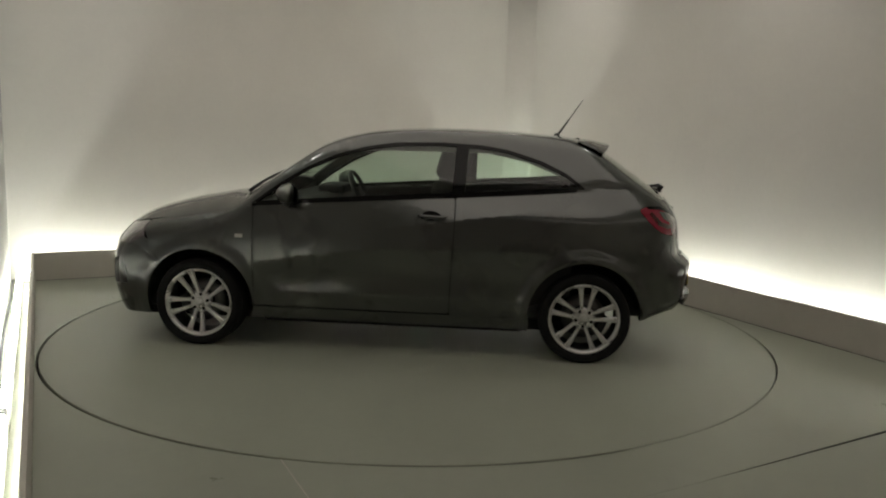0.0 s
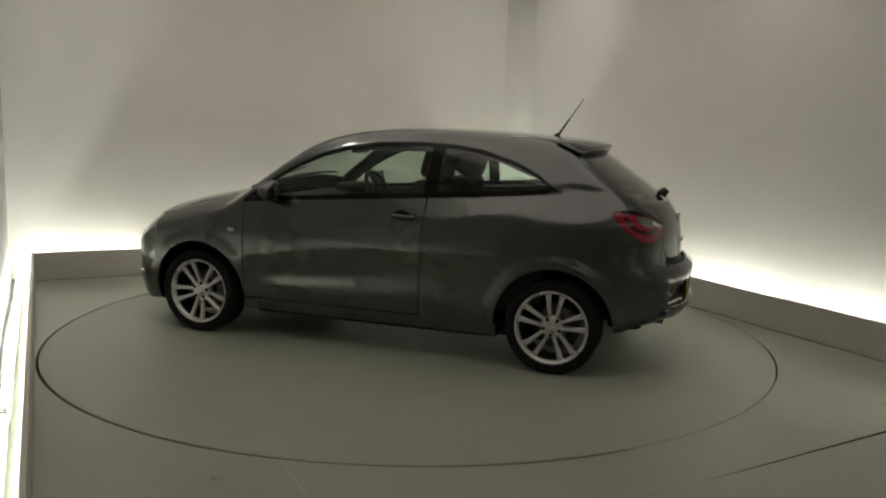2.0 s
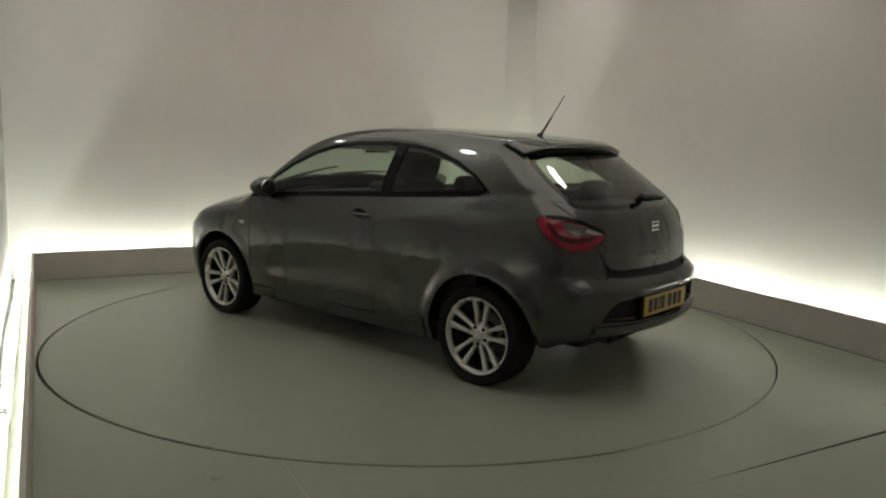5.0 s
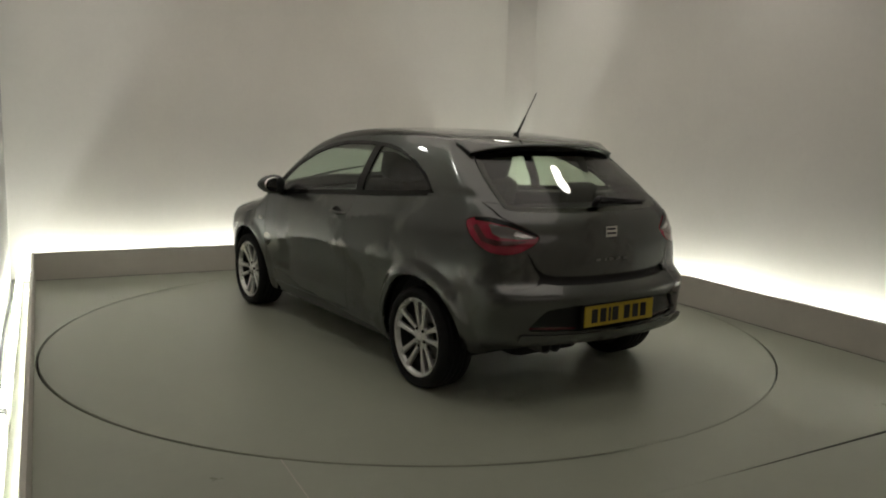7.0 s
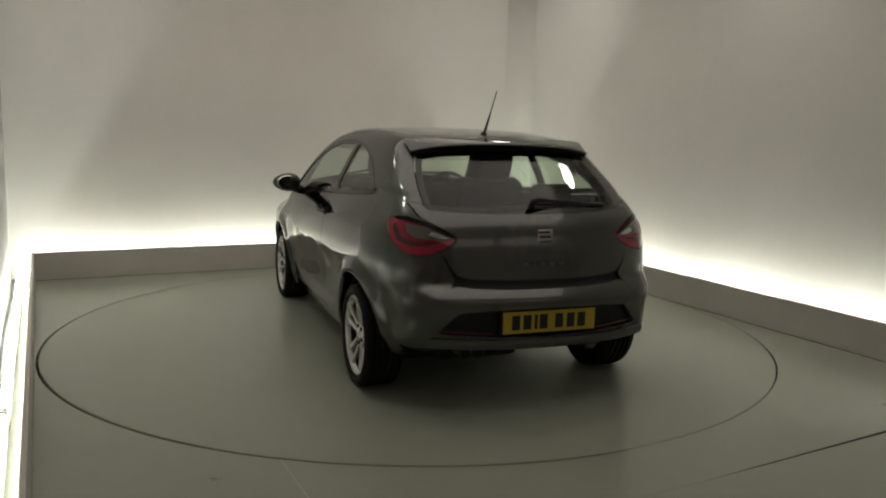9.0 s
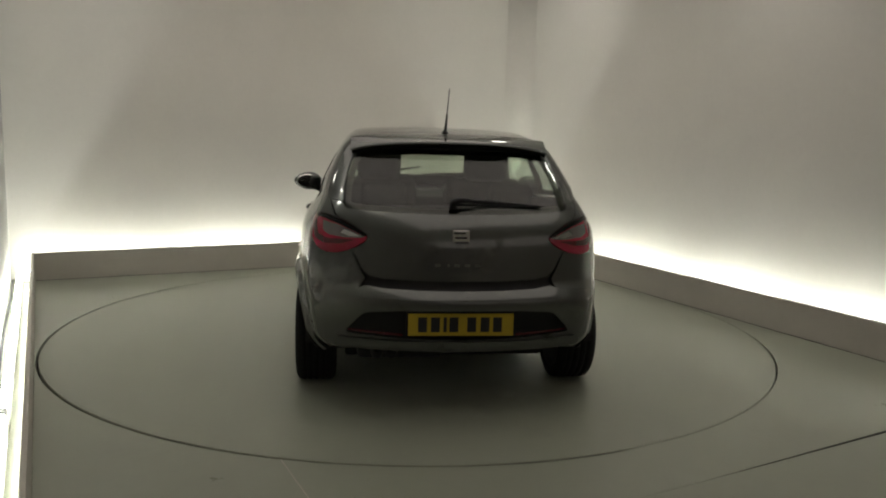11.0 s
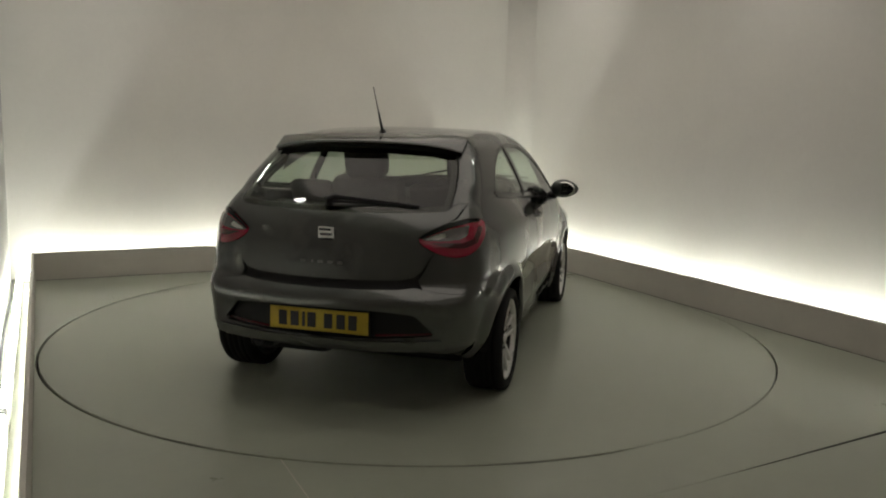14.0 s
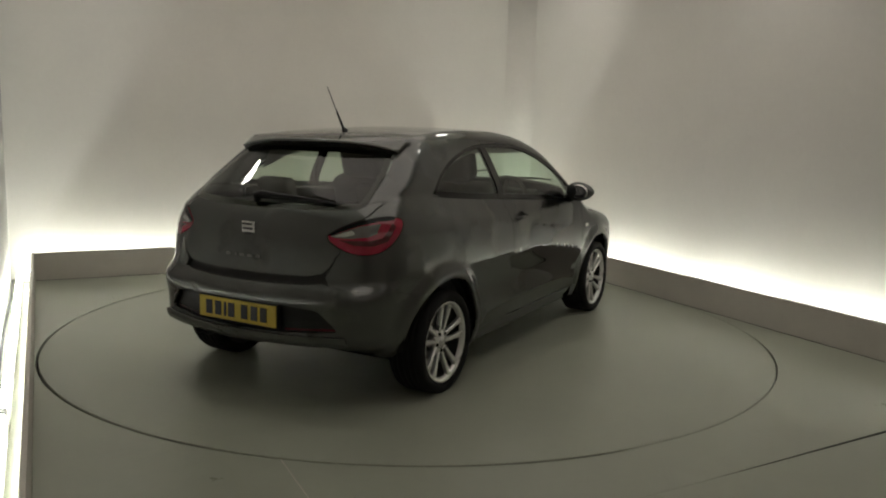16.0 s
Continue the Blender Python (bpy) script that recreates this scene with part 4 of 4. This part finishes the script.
# ---- door furniture
for k, d in enumerate((door_l, door_r)):
    s = -1 if k else 1
    yh = float(from_side([(-0.28, 0.885)])[0][1])
    cup = lathe([(0.001, 0), (0.05, 0.0), (0.062, 0.004)], 24)
    bmesh.ops.scale(cup, vec=(1.0, 1, 0.62), verts=cup.verts)
    bmesh.ops.translate(cup, vec=(-0.265, yh + 0.0005, 0.885), verts=cup.verts)
    bar = tube([(-0.185, yh - 0.004, 0.892), (-0.20, yh + 0.018, 0.892), (-0.24, yh + 0.030, 0.891), (-0.31, yh + 0.031, 0.888), (-0.345, yh + 0.020, 0.886), (-0.36, yh - 0.004, 0.885)], [0.008, 0.009, 0.010, 0.010, 0.009, 0.008])
    if s < 0:
        for b in (cup, bar):
            bmesh.ops.scale(b, vec=(1, -1, 1), verts=b.verts)
            bmesh.ops.reverse_faces(b, faces=b.faces)
    part("handle_recess", cup, BLACK, d, "dark recess behind the handle", smooth=True)
    part("door_handle", bar, PAINT, d, "body-coloured door handle", smooth=True)
    ind = box((0.050, 0.010, 0.024), (0.960, s * (float(from_side([(0.96, 0.73)])[0][1]) + 0.002), 0.728), 0.004)
    part("side_repeater", ind, REPEATER, car, "clear side repeater lens")
    # door mirror
    shell_m = bmesh.new()
    bmesh.ops.create_uvsphere(shell_m, u_segments=24, v_segments=14, radius=1)
    for v in shell_m.verts:
        v.co = Vector((0.085 * v.co.x * (1.0 if v.co.x > 0 else 0.42), 0.105 * v.co.y, 0.068 * v.co.z * (1 - 0.18 * v.co.y)))
    bmesh.ops.translate(shell_m, vec=(0.61, 0.885, 1.005), verts=shell_m.verts)
    face = lathe([(0.001, 0.0), (0.9, 0.0), (1.0, 0.006)], 28, "X")
    bmesh.ops.scale(face, vec=(1, 0.088, 0.053), verts=face.verts)
    bmesh.ops.rotate(face, matrix=Matrix.Rotation(radians(24), 3, "Z"), verts=face.verts)
    bmesh.ops.translate(face, vec=(0.566, 0.887, 1.005), verts=face.verts)
    foot = tube([(0.66, 0.765, 0.945), (0.65, 0.80, 0.950), (0.63, 0.835, 0.965), (0.62, 0.86, 0.985)], [0.036, 0.03, 0.026, 0.03], 12)
    if s < 0:
        for b in (shell_m, face, foot):
            bmesh.ops.scale(b, vec=(1, -1, 1), verts=b.verts)
            bmesh.ops.reverse_faces(b, faces=b.faces)
    mir = part("door_mirror", shell_m, PAINT, d, "door mirror with grey cap", smooth=True)
    part("mirror_glass", face, MIRROR, mir, "mirror glass")
    part("mirror_foot", foot, BLACK, d, "black mirror foot", smooth=True)

# ---- cabin
def seat(x, y, rear=False):
    base = join(smooth_box((0.50, 0.50, 0.16), (x + 0.18, y, 0.46), 0.06))
    ob = part("seat", base, FABRIC, car, "dark fabric seat", smooth=True)
    tilt = pose(x - 0.12, y, 0.50, 0, -17, 0)
    back = smooth_box((0.15, 0.51, 0.62), (0, 0, 0.31), 0.065)
    bmesh.ops.transform(back, matrix=tilt, verts=back.verts)
    part("backrest", back, FABRIC, ob, smooth=True)
    head = smooth_box((0.17, 0.29, 0.23), (0.01, 0, 0.735), 0.065)
    bmesh.ops.transform(head, matrix=tilt, verts=head.verts)
    part("headrest", head, FABRIC, ob, smooth=True)
    for s in (-0.06, 0.06):
        st = tube([(0, s, 0.58), (0.01, s, 0.66)], 0.006)
        bmesh.ops.transform(st, matrix=tilt, verts=st.verts)
        part("headrest_post", st, STEEL, ob)


seat(-0.03, 0.36)
seat(-0.03, -0.36)
bench = part("rear_bench", smooth_box((0.48, 1.24, 0.16), (-0.80, 0, 0.50), 0.05), FABRIC, car, "dark fabric rear bench", smooth=True)
rb = smooth_box((0.12, 1.24, 0.50), (0, 0, 0.25), 0.05)
bmesh.ops.transform(rb, matrix=pose(-1.05, 0, 0.52, 0, -20, 0), verts=rb.verts)
part("bench_back", rb, FABRIC, bench, smooth=True)
for y in (-0.36, 0.36):
    hr = smooth_box((0.08, 0.25, 0.15), (0, 0, 0.56), 0.035)
    bmesh.ops.transform(hr, matrix=pose(-1.05, y, 0.52, 0, -20, 0), verts=hr.verts)
    part("rear_headrest", hr, FABRIC, bench, smooth=True)
dash = prism([(0.95, 0.55), (0.98, 0.90), (0.85, 0.945), (0.62, 0.945), (0.52, 0.90), (0.50, 0.80), (0.60, 0.55)], -0.70, 0.70, "Y", 0.02)
dashboard = part("dashboard", dash, TRIM, car, "black moulded dashboard")
part("instrument_hood", smooth_box((0.20, 0.34, 0.07), (0.60, -0.36, 0.965), 0.03), TRIM, dashboard, smooth=True)
ring = bmesh.new()
R0, r0 = 0.185, 0.016
rows = [[ring.verts.new(((R0 + r0 * math.cos(b)) * math.cos(a), (R0 + r0 * math.cos(b)) * math.sin(a), r0 * math.sin(b))) for b in [2 * math.pi * j / 8 for j in range(8)]] for a in [2 * math.pi * i / 32 for i in range(32)]]
for i in range(32):
    for j in range(8):
        ring.faces.new((rows[i][j], rows[(i + 1) % 32][j], rows[(i + 1) % 32][(j + 1) % 8], rows[i][(j + 1) % 8]))
wheel_s = join(ring, smooth_box((0.12, 0.12, 0.05), (0, 0, -0.02), 0.02), box((0.36, 0.035, 0.018), (0, 0, -0.012), 0.006), box((0.035, 0.18, 0.018), (0, -0.09, -0.012), 0.006))
bmesh.ops.recalc_face_normals(wheel_s, faces=wheel_s.faces)
bmesh.ops.transform(wheel_s, matrix=pose(0.40, -0.36, 0.92, 0, -65, 0), verts=wheel_s.verts)
part("steering_wheel", wheel_s, TRIM, car, "black steering wheel", smooth=True)
part("interior_mirror", smooth_box((0.03, 0.24, 0.065), (0.40, 0.0, 1.275), 0.012), BLACK, car, "interior mirror", smooth=True)
part("parcel_shelf", box((0.40, 1.10, 0.025), (-1.42, 0, 0.985), 0.008), TRIM, car, "black parcel shelf")
for s in (-1, 1):
    card = prism([(0.85, 0.35), (0.85, 0.915), (0.0, 0.960), (-0.6, 1.0), (-1.15, 1.035), (-1.15, 0.40), (-0.8, 0.30), (0.6, 0.30)], s * 0.700, s * 0.725, "Y", 0.006)
    part("door_card", card, TRIM, car, "black door trim")


# ---------------------------------------------------------------- what moves
def motions():
    """The disc and the car on it turn together at a steady rate."""
    rows_disc, rows_car = [], []
    for k in range(33):
        t = 0.5 * k
        turn = pose(0, 0, 0, 0, 0, 173.06 - 7.143 * t)
        rows_disc.append((t, turn))
        rows_car.append((t, turn @ pose(0.082, -0.084, 0)))
    walk(turntable, rows_disc)
    walk(car, rows_car)


motions()
